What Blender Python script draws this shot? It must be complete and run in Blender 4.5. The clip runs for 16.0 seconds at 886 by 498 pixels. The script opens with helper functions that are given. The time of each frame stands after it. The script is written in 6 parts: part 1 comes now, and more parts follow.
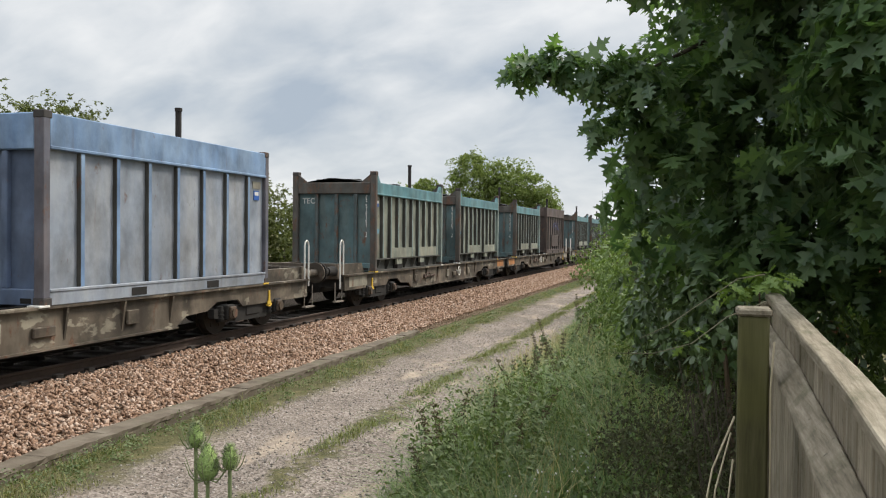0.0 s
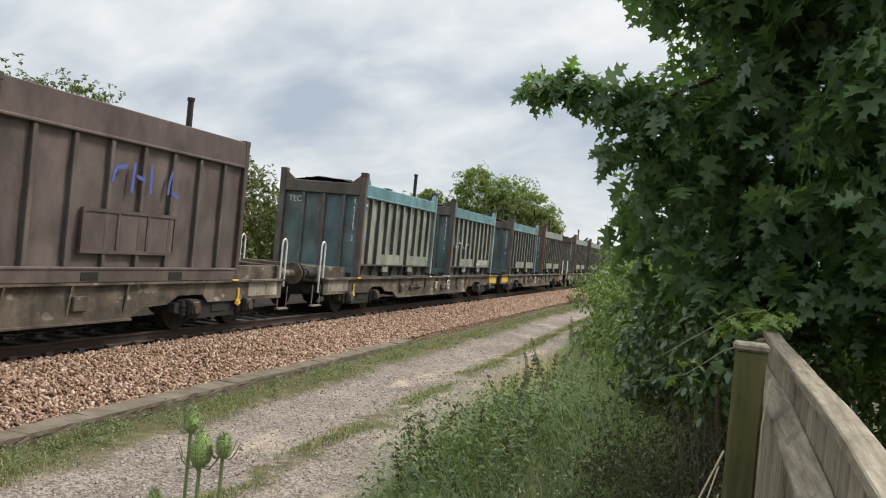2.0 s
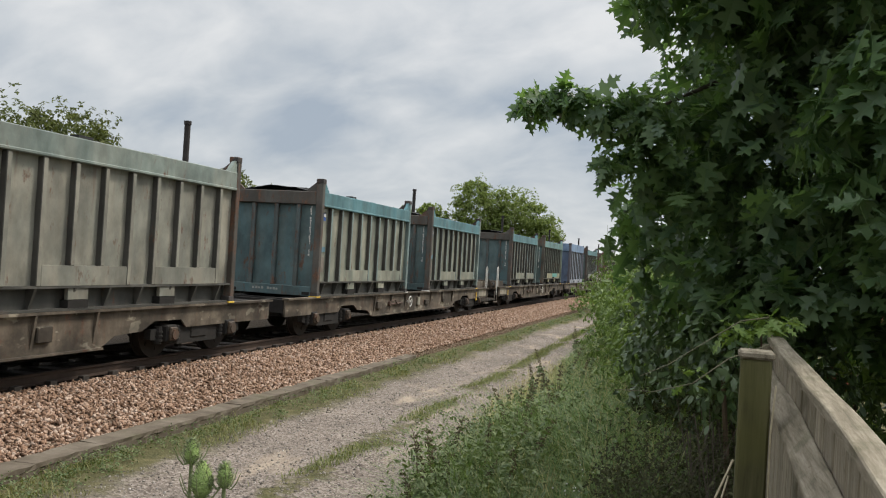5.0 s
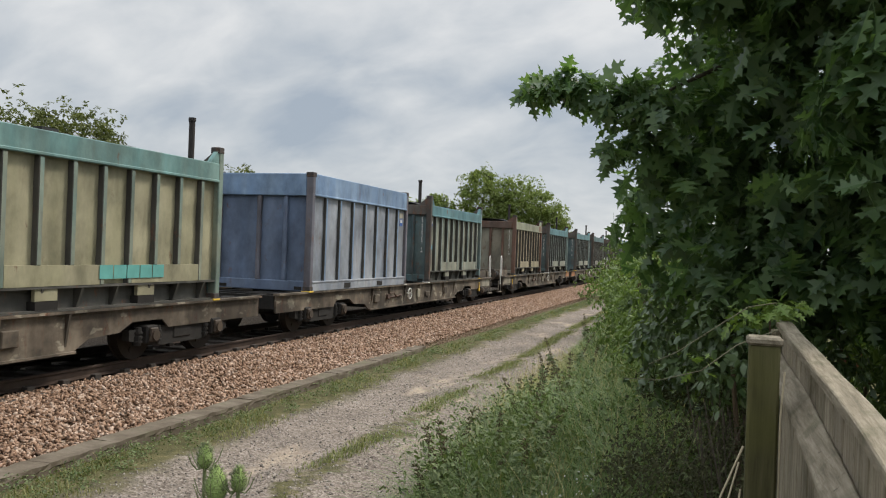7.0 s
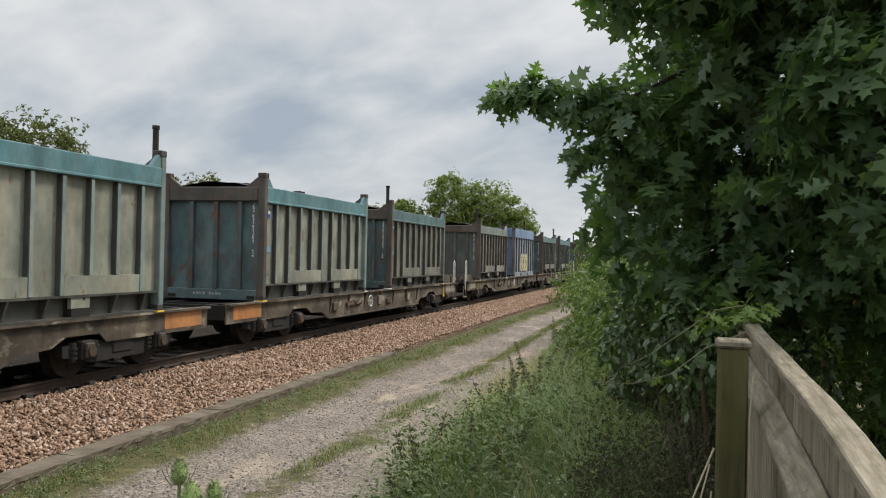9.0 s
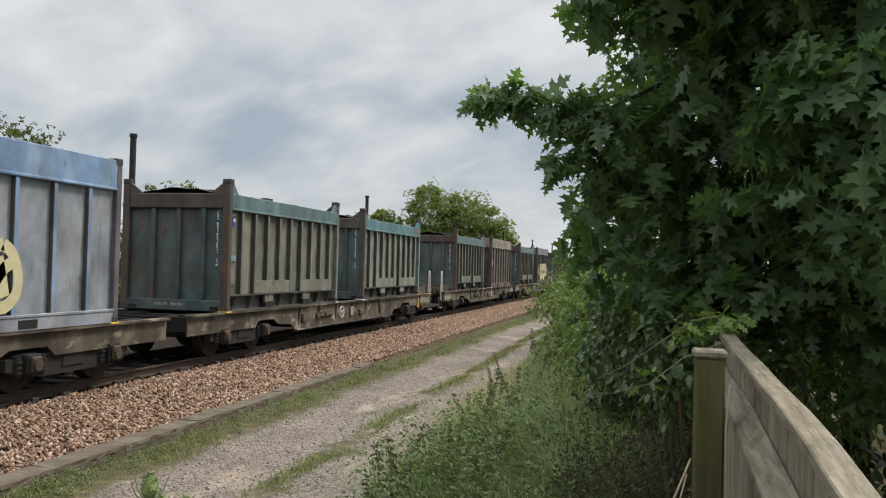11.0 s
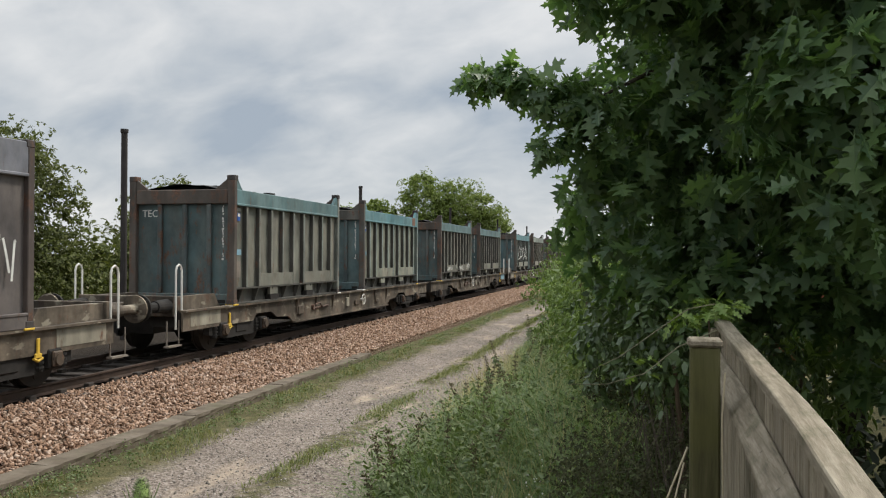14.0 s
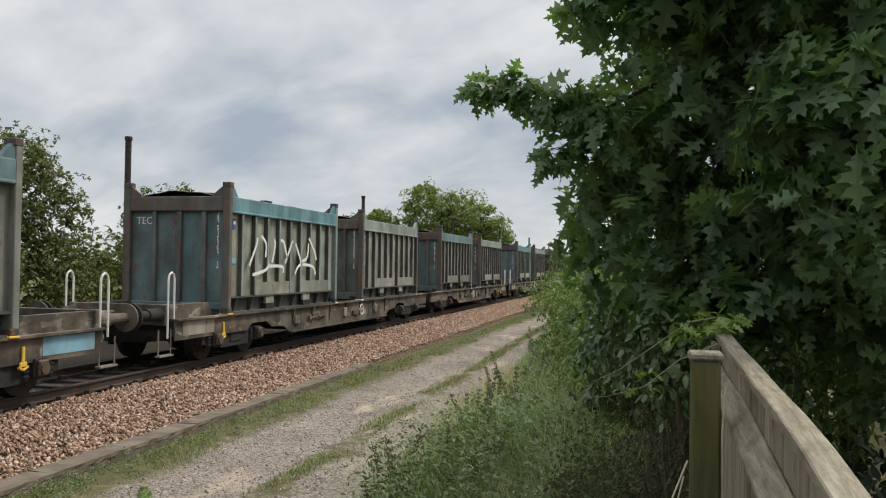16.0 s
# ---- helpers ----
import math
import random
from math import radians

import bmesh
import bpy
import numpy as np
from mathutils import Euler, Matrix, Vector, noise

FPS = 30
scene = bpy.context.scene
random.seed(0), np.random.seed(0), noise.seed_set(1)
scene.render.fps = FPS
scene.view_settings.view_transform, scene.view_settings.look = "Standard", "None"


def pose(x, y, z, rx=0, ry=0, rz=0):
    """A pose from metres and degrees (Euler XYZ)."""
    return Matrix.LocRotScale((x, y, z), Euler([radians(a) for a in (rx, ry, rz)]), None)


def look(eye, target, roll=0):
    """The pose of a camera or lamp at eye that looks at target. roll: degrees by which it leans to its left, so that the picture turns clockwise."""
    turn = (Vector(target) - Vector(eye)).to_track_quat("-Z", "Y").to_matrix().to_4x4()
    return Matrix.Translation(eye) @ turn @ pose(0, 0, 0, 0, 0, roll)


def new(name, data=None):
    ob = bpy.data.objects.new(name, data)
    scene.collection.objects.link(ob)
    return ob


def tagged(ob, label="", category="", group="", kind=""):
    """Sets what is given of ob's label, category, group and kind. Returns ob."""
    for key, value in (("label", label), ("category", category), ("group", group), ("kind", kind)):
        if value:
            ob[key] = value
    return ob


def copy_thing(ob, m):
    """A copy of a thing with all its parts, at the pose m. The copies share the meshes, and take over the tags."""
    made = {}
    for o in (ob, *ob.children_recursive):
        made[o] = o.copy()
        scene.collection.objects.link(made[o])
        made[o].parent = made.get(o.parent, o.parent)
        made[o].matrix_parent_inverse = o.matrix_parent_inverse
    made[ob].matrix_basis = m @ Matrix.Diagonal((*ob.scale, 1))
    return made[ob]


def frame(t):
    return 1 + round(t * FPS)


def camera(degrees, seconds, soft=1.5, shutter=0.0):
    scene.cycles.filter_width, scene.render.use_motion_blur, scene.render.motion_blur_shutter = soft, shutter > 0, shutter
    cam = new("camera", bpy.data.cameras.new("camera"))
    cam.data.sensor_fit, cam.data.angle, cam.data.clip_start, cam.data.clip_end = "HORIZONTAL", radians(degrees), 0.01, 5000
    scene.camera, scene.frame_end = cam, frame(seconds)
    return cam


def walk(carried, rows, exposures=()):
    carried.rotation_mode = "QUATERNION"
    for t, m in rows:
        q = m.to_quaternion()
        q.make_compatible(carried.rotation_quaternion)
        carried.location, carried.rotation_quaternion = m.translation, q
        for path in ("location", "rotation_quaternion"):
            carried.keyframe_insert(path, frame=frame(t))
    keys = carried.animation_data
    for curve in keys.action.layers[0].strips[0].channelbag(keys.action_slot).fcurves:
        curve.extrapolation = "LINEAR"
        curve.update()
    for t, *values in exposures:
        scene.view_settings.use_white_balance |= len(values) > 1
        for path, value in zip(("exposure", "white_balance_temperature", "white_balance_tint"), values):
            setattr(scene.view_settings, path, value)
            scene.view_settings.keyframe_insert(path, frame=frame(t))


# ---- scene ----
cam = camera(55.1, 16.0, soft=1.15)
# seconds, x, y, z, pitch, roll, yaw: hand-held beside a fence, hardly moving from the spot
PATH = [
    (0.0, 0.0067, 0.0000, 2.3950, -0.953, -0.572, 16.998),
    (0.5, 0.0033, 0.0032, 2.3926, -0.754, -3.387, 16.734),
    (1.0, -0.0012, 0.0013, 2.3869, -1.586, -5.099, 17.304),
    (1.5, -0.0025, -0.0057, 2.3839, -1.461, -5.406, 17.146),
    (2.0, -0.0051, 0.0014, 2.3859, -0.152, -5.481, 17.013),
    (2.5, -0.0070, 0.0003, 2.3911, 0.298, -4.811, 16.692),
    (3.0, -0.0058, -0.0017, 2.3906, 0.386, -4.076, 16.491),
    (3.5, -0.0079, -0.0055, 2.3957, 0.453, -3.506, 16.762),
    (4.0, -0.0065, 0.0005, 2.3979, 0.751, -3.632, 16.917),
    (6.5, -0.0052, -0.0017, 2.4051, 0.499, -2.601, 17.478),
    (7.0, -0.0002, -0.0011, 2.4082, 0.064, -2.089, 17.590),
    (7.5, 0.0021, 0.0049, 2.4089, -0.466, -1.515, 17.609),
    (8.0, -0.0043, 0.0029, 2.4117, -0.232, -1.322, 17.381),
    (8.5, -0.0036, 0.0008, 2.4130, 0.259, -1.388, 16.600),
    (9.0, -0.0072, 0.0028, 2.4163, 0.469, -1.253, 15.456),
    (11.5, -0.0057, 0.0090, 2.4142, 1.266, -1.399, 13.957),
    (12.0, -0.0070, 0.0073, 2.4154, 0.950, -1.109, 14.029),
    (12.5, -0.0094, 0.0049, 2.4148, 0.842, -1.264, 13.992),
    (13.0, -0.0181, 0.0026, 2.4207, 1.118, -1.169, 14.630),
    (13.5, -0.0142, 0.0021, 2.4298, 0.852, -0.267, 14.421),
    (14.0, -0.0040, 0.0054, 2.4316, 0.426, -0.254, 13.709),
    (14.5, -0.0031, 0.0024, 2.4321, 0.331, -1.295, 13.430),
    (15.0, 0.0005, 0.0032, 2.4316, 0.916, -1.618, 13.282),
    (15.5, -0.0011, 0.0022, 2.4302, 1.173, -1.746, 12.922),
    (16.0, -0.0014, 0.0045, 2.4318, 1.133, -0.833, 13.847),
]
walk(cam, [(t, pose(x, y, z, 90 + p, r, w)) for t, x, y, z, p, r, w in PATH], [(0, 0.2), (1.5, 0.25), (3.4, 0.2), (4.0, 0.03), (6.5, 0.02), (8, 0.0), (16, 0.0)])

# ---- light: bright overcast afternoon ----
world = bpy.data.worlds.new("overcast_sky")
scene.world = world
world.use_nodes = True
wn, wl = world.node_tree.nodes, world.node_tree.links
wn.clear()
SUN_EL, SUN_AZ = radians(52), radians(60)
sky = wn.new("ShaderNodeTexSky")
sky.sky_type, sky.sun_disc, sky.sun_elevation, sky.sun_rotation = "NISHITA", False, SUN_EL, SUN_AZ
sky_gain = wn.new("ShaderNodeMix"); sky_gain.data_type = "RGBA"; sky_gain.blend_type = "MULTIPLY"
sky_gain.inputs[0].default_value = 1.0
sky_gain.inputs[7].default_value = (0.10, 0.10, 0.10, 1)
wl.new(sky.outputs[0], sky_gain.inputs[6])
tc = wn.new("ShaderNodeTexCoord")
sep = wn.new("ShaderNodeSeparateXYZ")
wl.new(tc.outputs["Generated"], sep.inputs[0])


def wmath(op, a, b=None):
    n = wn.new("ShaderNodeMath")
    n.operation = op
    for i, v in enumerate((a, b)):
        if v is None:
            continue
        if isinstance(v, (int, float)):
            n.inputs[i].default_value = v
        else:
            wl.new(v, n.inputs[i])
    return n.outputs[0]


# cloud sheet: directions flattened on to a plane high above
zz = wmath("ADD", wmath("MAXIMUM", sep.outputs[2], 0.0), 0.55)
flat = wn.new("ShaderNodeCombineXYZ")
wl.new(wmath("DIVIDE", sep.outputs[0], zz), flat.inputs[0])
wl.new(wmath("DIVIDE", sep.outputs[1], zz), flat.inputs[1])


def cloud_noise(scale, detail, rough, loc, distort=0.0):
    mp = wn.new("ShaderNodeMapping")
    mp.inputs["Location"].default_value = loc
    mp.inputs["Rotation"].default_value = (0, 0, radians(20))
    mp.inputs["Scale"].default_value = (0.85, 1.25, 1)
    wl.new(flat.outputs[0], mp.inputs[0])
    n = wn.new("ShaderNodeTexNoise")
    n.inputs["Scale"].default_value, n.inputs["Detail"].default_value = scale, detail
    n.inputs["Roughness"].default_value, n.inputs["Distortion"].default_value = rough, distort
    wl.new(mp.outputs[0], n.inputs["Vector"])
    return n.outputs[0]


big = cloud_noise(2.5, 4, 0.5, (2.3, 0.9, 0), 0.35)
fine = cloud_noise(6.5, 6, 0.52, (5.0, 1.0, 0), 0.3)
# the sheet's grey underside low down, and a paler strip of sky along the horizon
rise = wn.new("ShaderNodeValToRGB")
rise.color_ramp.interpolation = "EASE"
re_ = rise.color_ramp.elements
re_[0].position, re_[0].color = 0.0, (0.60, 0.60, 0.60, 1)
re_[1].position, re_[1].color = 0.42, (0.54, 0.54, 0.54, 1)
for at_, v_ in ((0.05, 0.60), (0.125, 0.38), (0.175, 0.43), (0.26, 0.58)):
    e_ = re_.new(at_); e_.color = (v_, v_, v_, 1)
wl.new(sep.outputs[2], rise.inputs[0])
both = wmath("ADD", wmath("ADD", wmath("MULTIPLY", big, 0.36), wmath("MULTIPLY", fine, 0.36)), wmath("MULTIPLY", rise.outputs[0], 0.28))
ramp = wn.new("ShaderNodeValToRGB")
els = ramp.color_ramp.elements
els[0].position, els[0].color = 0.40, (0.39, 0.45, 0.525, 1)
els[1].position, els[1].color = 0.60, (0.785, 0.795, 0.80, 1)
mid = els.new(0.48); mid.color = (0.55, 0.59, 0.63, 1)
wl.new(both, ramp.inputs[0])
cloud_mix = wn.new("ShaderNodeMix"); cloud_mix.data_type = "RGBA"
cloud_mix.inputs[0].default_value = 0.93
wl.new(sky_gain.outputs[2], cloud_mix.inputs[6])
wl.new(ramp.outputs[0], cloud_mix.inputs[7])
bg = wn.new("ShaderNodeBackground")
# an overcast sky brightens towards the zenith
lift = wn.new("ShaderNodeMapRange")
lift.interpolation_type = "SMOOTHSTEP"
lift.inputs[1].default_value, lift.inputs[2].default_value = 0.26, 0.85
lift.inputs[3].default_value, lift.inputs[4].default_value = 1.0, 2.7
wl.new(sep.outputs[2], lift.inputs[0])
wl.new(lift.outputs[0], bg.inputs[1])
wout = wn.new("ShaderNodeOutputWorld")
wl.new(cloud_mix.outputs[2], bg.inputs[0])
wl.new(bg.outputs[0], wout.inputs[0])

sun_data = bpy.data.lights.new("sun", "SUN")
sun_data.energy, sun_data.angle, sun_data.color = 3.0, radians(12), (1.0, 0.93, 0.82)
sun = new("sun", sun_data)
sun.matrix_world = look((0, 0, 40), (-0.46 * 20, -0.42 * 20, 40 - 0.78 * 20))


# ---- materials ----
class Mat:
    """A small wrapper for node materials with a Principled surface."""

    def __init__(self, name, rough=0.8, metal=0.0, spec=0.3):
        self.m = bpy.data.materials.new(name)
        self.m.use_nodes = True
        self.n, self.l = self.m.node_tree.nodes, self.m.node_tree.links
        self.b = self.n["Principled BSDF"]
        self.set("Roughness", rough), self.set("Metallic", metal), self.set("Specular IOR Level", spec)
        self.co = self.n.new("ShaderNodeTexCoord").outputs["Object"]

    def set(self, key, v):
        s = self.b.inputs[key]
        if isinstance(v, (int, float)):
            s.default_value = v
        elif isinstance(v, tuple):
            s.default_value = (*v, 1) if len(v) == 3 else v
        else:
            self.l.new(v, s)

    def world_co(self):
        return self.n.new("ShaderNodeNewGeometry").outputs["Position"]

    def map(self, src, scale=(1, 1, 1), loc=(0, 0, 0)):
        n = self.n.new("ShaderNodeMapping")
        n.inputs["Scale"].default_value, n.inputs["Location"].default_value = scale, loc
        self.l.new(src, n.inputs[0])
        return n.outputs[0]

    def noise(self, scale, detail=4, rough=0.55, src=None, dist=0.0):
        n = self.n.new("ShaderNodeTexNoise")
        n.inputs["Scale"].default_value, n.inputs["Detail"].default_value = scale, detail
        n.inputs["Roughness"].default_value, n.inputs["Distortion"].default_value = rough, dist
        self.l.new(src or self.co, n.inputs["Vector"])
        return n.outputs[0]

    def voronoi(self, scale, src=None, out="Color"):
        n = self.n.new("ShaderNodeTexVoronoi")
        n.inputs["Scale"].default_value = scale
        self.l.new(src or self.co, n.inputs["Vector"])
        return n.outputs[out]

    def ramp(self, src, *stops):
        n = self.n.new("ShaderNodeValToRGB")
        e = n.color_ramp.elements
        for i, (p, c) in enumerate(stops):
            k = e[i] if i < 2 else e.new(p)
            k.position = p
            k.color = (*c, 1) if isinstance(c, tuple) else (c, c, c, 1)
        self.l.new(src, n.inputs[0])
        return n.outputs[0]

    def mix(self, fac, a, b, mode="MIX"):
        n = self.n.new("ShaderNodeMix")
        n.data_type, n.blend_type = "RGBA", mode
        for i, v in ((0, fac), (6, a), (7, b)):
            if isinstance(v, (int, float)):
                n.inputs[i].default_value = v if i == 0 else (v, v, v, 1)
            elif isinstance(v, tuple):
                n.inputs[i].default_value = (*v, 1)
            else:
                self.l.new(v, n.inputs[i])
        return n.outputs[2]

    def math(self, op, a, b=0.0):
        n = self.n.new("ShaderNodeMath")
        n.operation = op
        for i, v in enumerate((a, b)):
            if isinstance(v, (int, float)):
                n.inputs[i].default_value = v
            else:
                self.l.new(v, n.inputs[i])
        return n.outputs[0]

    def sep(self, src):
        n = self.n.new("ShaderNodeSeparateXYZ")
        self.l.new(src, n.inputs[0])
        return n.outputs

    def bump(self, height, strength=0.4, dist=0.01):
        n = self.n.new("ShaderNodeBump")
        n.inputs["Strength"].default_value, n.inputs["Distance"].default_value = strength, dist
        self.l.new(height, n.inputs["Height"])
        self.l.new(n.outputs[0], self.b.inputs["Normal"])

    def random(self):
        return self.n.new("ShaderNodeObjectInfo").outputs["Random"]

    def island(self):
        return self.n.new("ShaderNodeNewGeometry").outputs["Random Per Island"]


def scaled(c, k):
    return tuple(min(1.0, v * k) for v in c)


def paint(name, col, rust=0.35, fade=(0.34, 0.33, 0.28), fade_amount=0.5, rough=0.62, chips=0.0):
    """Weathered container paint: faded, streaked downward, rust breaking through."""
    m = Mat(name, rough, 0.0, 0.35)
    rnd = m.math("MULTIPLY", m.random(), 37.0)
    off = m.n.new("ShaderNodeCombineXYZ")
    m.l.new(rnd, off.inputs[0]), m.l.new(rnd, off.inputs[2])
    add = m.n.new("ShaderNodeVectorMath")
    add.operation = "ADD"
    m.l.new(m.co, add.inputs[0]), m.l.new(off.outputs[0], add.inputs[1])
    co = add.outputs[0]
    streak = m.noise(1.6, 5, 0.55, m.map(co, (2.0, 2.0, 0.22)))
    patch = m.noise(1.3, 5, 0.6, co)
    f = m.ramp(m.math("ADD", m.math("MULTIPLY", streak, 0.6), m.math("MULTIPLY", patch, 0.4)), (0.40, 0.0), (0.60, 1.0))
    c = m.mix(m.math("MULTIPLY", f, fade_amount), scaled(col, 0.92), fade)
    grime = m.ramp(m.noise(2.2, 7, 0.62, m.map(co, (1.0, 1.0, 0.6))), (0.34, 0.62), (0.60, 1.05))
    c = m.mix(1.0, c, grime, "MULTIPLY")
    rmask = m.ramp(m.noise(5.0, 8, 0.7, m.map(co, (1.0, 1.0, 0.45))), (0.66 - 0.25 * rust, 0.0), (0.74 - 0.20 * rust, 1.0))
    rcol = m.ramp(m.noise(30, 3, 0.6, co), (0.3, (0.075, 0.04, 0.028)), (0.7, (0.19, 0.095, 0.055)))
    c = m.mix(rmask, c, rcol)
    drip = m.ramp(m.noise(5.5, 4, 0.6, m.map(co, (1.0, 1.0, 0.10), (3, 1, 2))), (0.60, 0.0), (0.70, 1.0))
    where = m.ramp(m.noise(1.1, 3, 0.5, m.map(co, (1, 1, 1), (7, 3, 5))), (0.45, 0.0), (0.62, 0.25 + 0.6 * rust))
    c = m.mix(m.math("MULTIPLY", drip, where), c, rcol)
    soot = m.ramp(m.noise(0.9, 6, 0.65, m.map(co, (1, 1, 0.8), (1, 8, 2))), (0.42, 0.60), (0.60, 1.0))
    c = m.mix(0.62, c, soot, "MULTIPLY")
    if chips:
        cm = m.ramp(m.noise(2.6, 4, 0.55, m.map(co, (1.0, 0.8, 1.6))), (0.60, 0.0), (0.635, 1.0))
        c = m.mix(m.math("MULTIPLY", cm, chips), c, (0.42, 0.38, 0.29))
        dk = m.ramp(m.noise(1.7, 5, 0.6, m.map(co, (1.0, 0.7, 1.0), (4, 2, 1))), (0.42, 0.45), (0.6, 1.1))
        c = m.mix(1.0, c, dk, "MULTIPLY")
    m.set("Base Color", c)
    m.set("Roughness", m.ramp(patch, (0.3, rough - 0.12), (0.7, rough + 0.16)))
    m.bump(m.noise(9, 4, 0.6, co), 0.25, 0.012)
    return m.m


def plain(name, col, rough=0.7, metal=0.0, var=0.25, scale=12.0, bump=0.2, spec=0.3):
    m = Mat(name, rough, metal, spec)
    a = m.noise(scale, 5, 0.6)
    b = m.noise(scale * 0.17, 3, 0.5)
    k = m.math("ADD", m.math("MULTIPLY", a, 0.6), m.math("MULTIPLY", b, 0.4))
    m.set("Base Color", m.ramp(k, (0.32, scaled(col, 1 - var)), (0.68, scaled(col, 1 + var))))
    m.bump(a, bump, 0.006)
    return m.m


def leaf_mat(name, dark, light, shine=0.45, sss=0.25, spec=0.55):
    m = Mat(name, shine, 0.0, spec)
    k = m.math("ADD", m.math("MULTIPLY", m.island(), 0.7), m.math("MULTIPLY", m.noise(1.7, 3), 0.3))
    c = m.ramp(k, (0.1, dark), (0.8, light))
    m.set("Base Color", c)
    tr = m.n.new("ShaderNodeBsdfTranslucent")
    m.l.new(m.mix(1.0, c, (1.15, 1.25, 0.55), "MULTIPLY"), tr.inputs[0])
    ms = m.n.new("ShaderNodeMixShader")
    ms.inputs[0].default_value = sss
    m.l.new(m.b.outputs[0], ms.inputs[1]), m.l.new(tr.outputs[0], ms.inputs[2])
    m.l.new(ms.outputs[0], m.n["Material Output"].inputs[0])
    return m.m


# ---- mesh helpers ----
def part(name, data, material, parent, label=""):
    """One mesh object under a thing or a part; data is a mesh or a bmesh."""
    if isinstance(data, bmesh.types.BMesh):
        me = bpy.data.meshes.new(name)
        data.to_mesh(me)
        data.free()
    else:
        me = data
    ob = new(name, me)
    if not me.materials:
        me.materials.append(material)
    if me.materials[0] is not material:
        ob.material_slots[0].link = "OBJECT"
        ob.material_slots[0].material = material
    if parent:
        ob.parent = parent
    if label:
        ob["label"] = label
    return ob


def empty(name, m=None):
    ob = new(name)
    ob.empty_display_size = 0.3
    if m is not None:
        ob.matrix_basis = m
    return ob


def add_box(bm, x0, x1, y0, y1, z0, z1, bevel=0.0):
    vs = [bm.verts.new(p) for p in ((x0, y0, z0), (x1, y0, z0), (x1, y1, z0), (x0, y1, z0),
                                    (x0, y0, z1), (x1, y0, z1), (x1, y1, z1), (x0, y1, z1))]
    fs = [bm.faces.new([vs[i] for i in q]) for q in ((3, 2, 1, 0), (4, 5, 6, 7), (0, 1, 5, 4), (1, 2, 6, 5), (2, 3, 7, 6), (3, 0, 4, 7))]
    if bevel:
        es = {e for f in fs for e in f.edges}
        bmesh.ops.bevel(bm, geom=list(es), offset=bevel, segments=1, affect="EDGES")
    return bm


def boxes(*args, bevel=0.0):
    bm = bmesh.new()
    for a in args:
        add_box(bm, *a, bevel=bevel)
    return bm


def add_cyl(bm, p, q, r0, r1=None, seg=10, caps=True):
    p, q = Vector(p), Vector(q)
    r1 = r0 if r1 is None else r1
    rot_m = (q - p).to_track_quat("Z", "Y").to_matrix()
    rings = []
    for c, r in ((p, r0), (q, r1)):
        rings.append([bm.verts.new(c + rot_m @ Vector((math.cos(a) * r, math.sin(a) * r, 0)))
                      for a in (2 * math.pi * i / seg for i in range(seg))])
    for i in range(seg):
        j = (i + 1) % seg
        bm.faces.new((rings[0][i], rings[0][j], rings[1][j], rings[1][i]))
    if caps:
        bm.faces.new(rings[0][::-1]), bm.faces.new(rings[1])
    return bm


def add_tube(bm, pts, r, seg=8, taper=1.0):
    """A bent tube along points, tapering to taper * r."""
    pts = [Vector(p) for p in pts]
    rings = []
    for i, p in enumerate(pts):
        d = (pts[min(i + 1, len(pts) - 1)] - pts[max(i - 1, 0)]).normalized()
        rm = d.to_track_quat("Z", "Y").to_matrix()
        rr = r * (1 + (taper - 1) * i / (len(pts) - 1))
        rings.append([bm.verts.new(p + rm @ Vector((math.cos(2 * math.pi * k / seg) * rr, math.sin(2 * math.pi * k / seg) * rr, 0))) for k in range(seg)])
    for a, b in zip(rings, rings[1:]):
        for k in range(seg):
            j = (k + 1) % seg
            bm.faces.new((a[k], a[j], b[j], b[k]))
    bm.faces.new(rings[0][::-1]), bm.faces.new(rings[-1])
    return bm


def prism(bm, pts, axis, a, b):
    """A polygon of (u, v) pairs pushed from a to b along an axis; u, v are the other two axes in order."""
    def at(u, v, w):
        return {"x": (w, u, v), "y": (u, w, v), "z": (u, v, w)}[axis]
    lo = [bm.verts.new(at(u, v, a)) for u, v in pts]
    hi = [bm.verts.new(at(u, v, b)) for u, v in pts]
    bm.faces.new(lo), bm.faces.new(hi[::-1])
    n = len(pts)
    for i in range(n):
        j = (i + 1) % n
        bm.faces.new((lo[j], lo[i], hi[i], hi[j]))
    bmesh.ops.recalc_face_normals(bm, faces=bm.faces[:])
    return bm


def np_mesh(name, verts, faces):
    """A mesh from arrays: verts (n, 3), faces (m, k)."""
    me = bpy.data.meshes.new(name)
    n, (m, k) = len(verts), faces.shape
    me.vertices.add(n), me.loops.add(m * k), me.polygons.add(m)
    me.vertices.foreach_set("co", np.ascontiguousarray(verts, dtype=np.float32).ravel())
    me.loops.foreach_set("vertex_index", np.ascontiguousarray(faces, dtype=np.int32).ravel())
    me.polygons.foreach_set("loop_start", np.arange(0, m * k, k, dtype=np.int32))
    me.update(calc_edges=True)
    return me


def scatter(name, tv, tf, pos, rots, sizes):
    """Copies of a small template shape joined into one mesh; sizes (n,) or (n, 3)."""
    n, k = len(pos), len(tv)
    sizes = np.asarray(sizes)
    sizes = sizes[:, None] if sizes.ndim == 1 else sizes
    v = tv[None] * sizes[:, None, :]
    v = np.einsum("nij,nkj->nki", rots, v) + pos[:, None, :]
    f = tf[None] + (np.arange(n) * k)[:, None, None]
    return np_mesh(name, v.reshape(-1, 3), f.reshape(-1, tf.shape[1]))


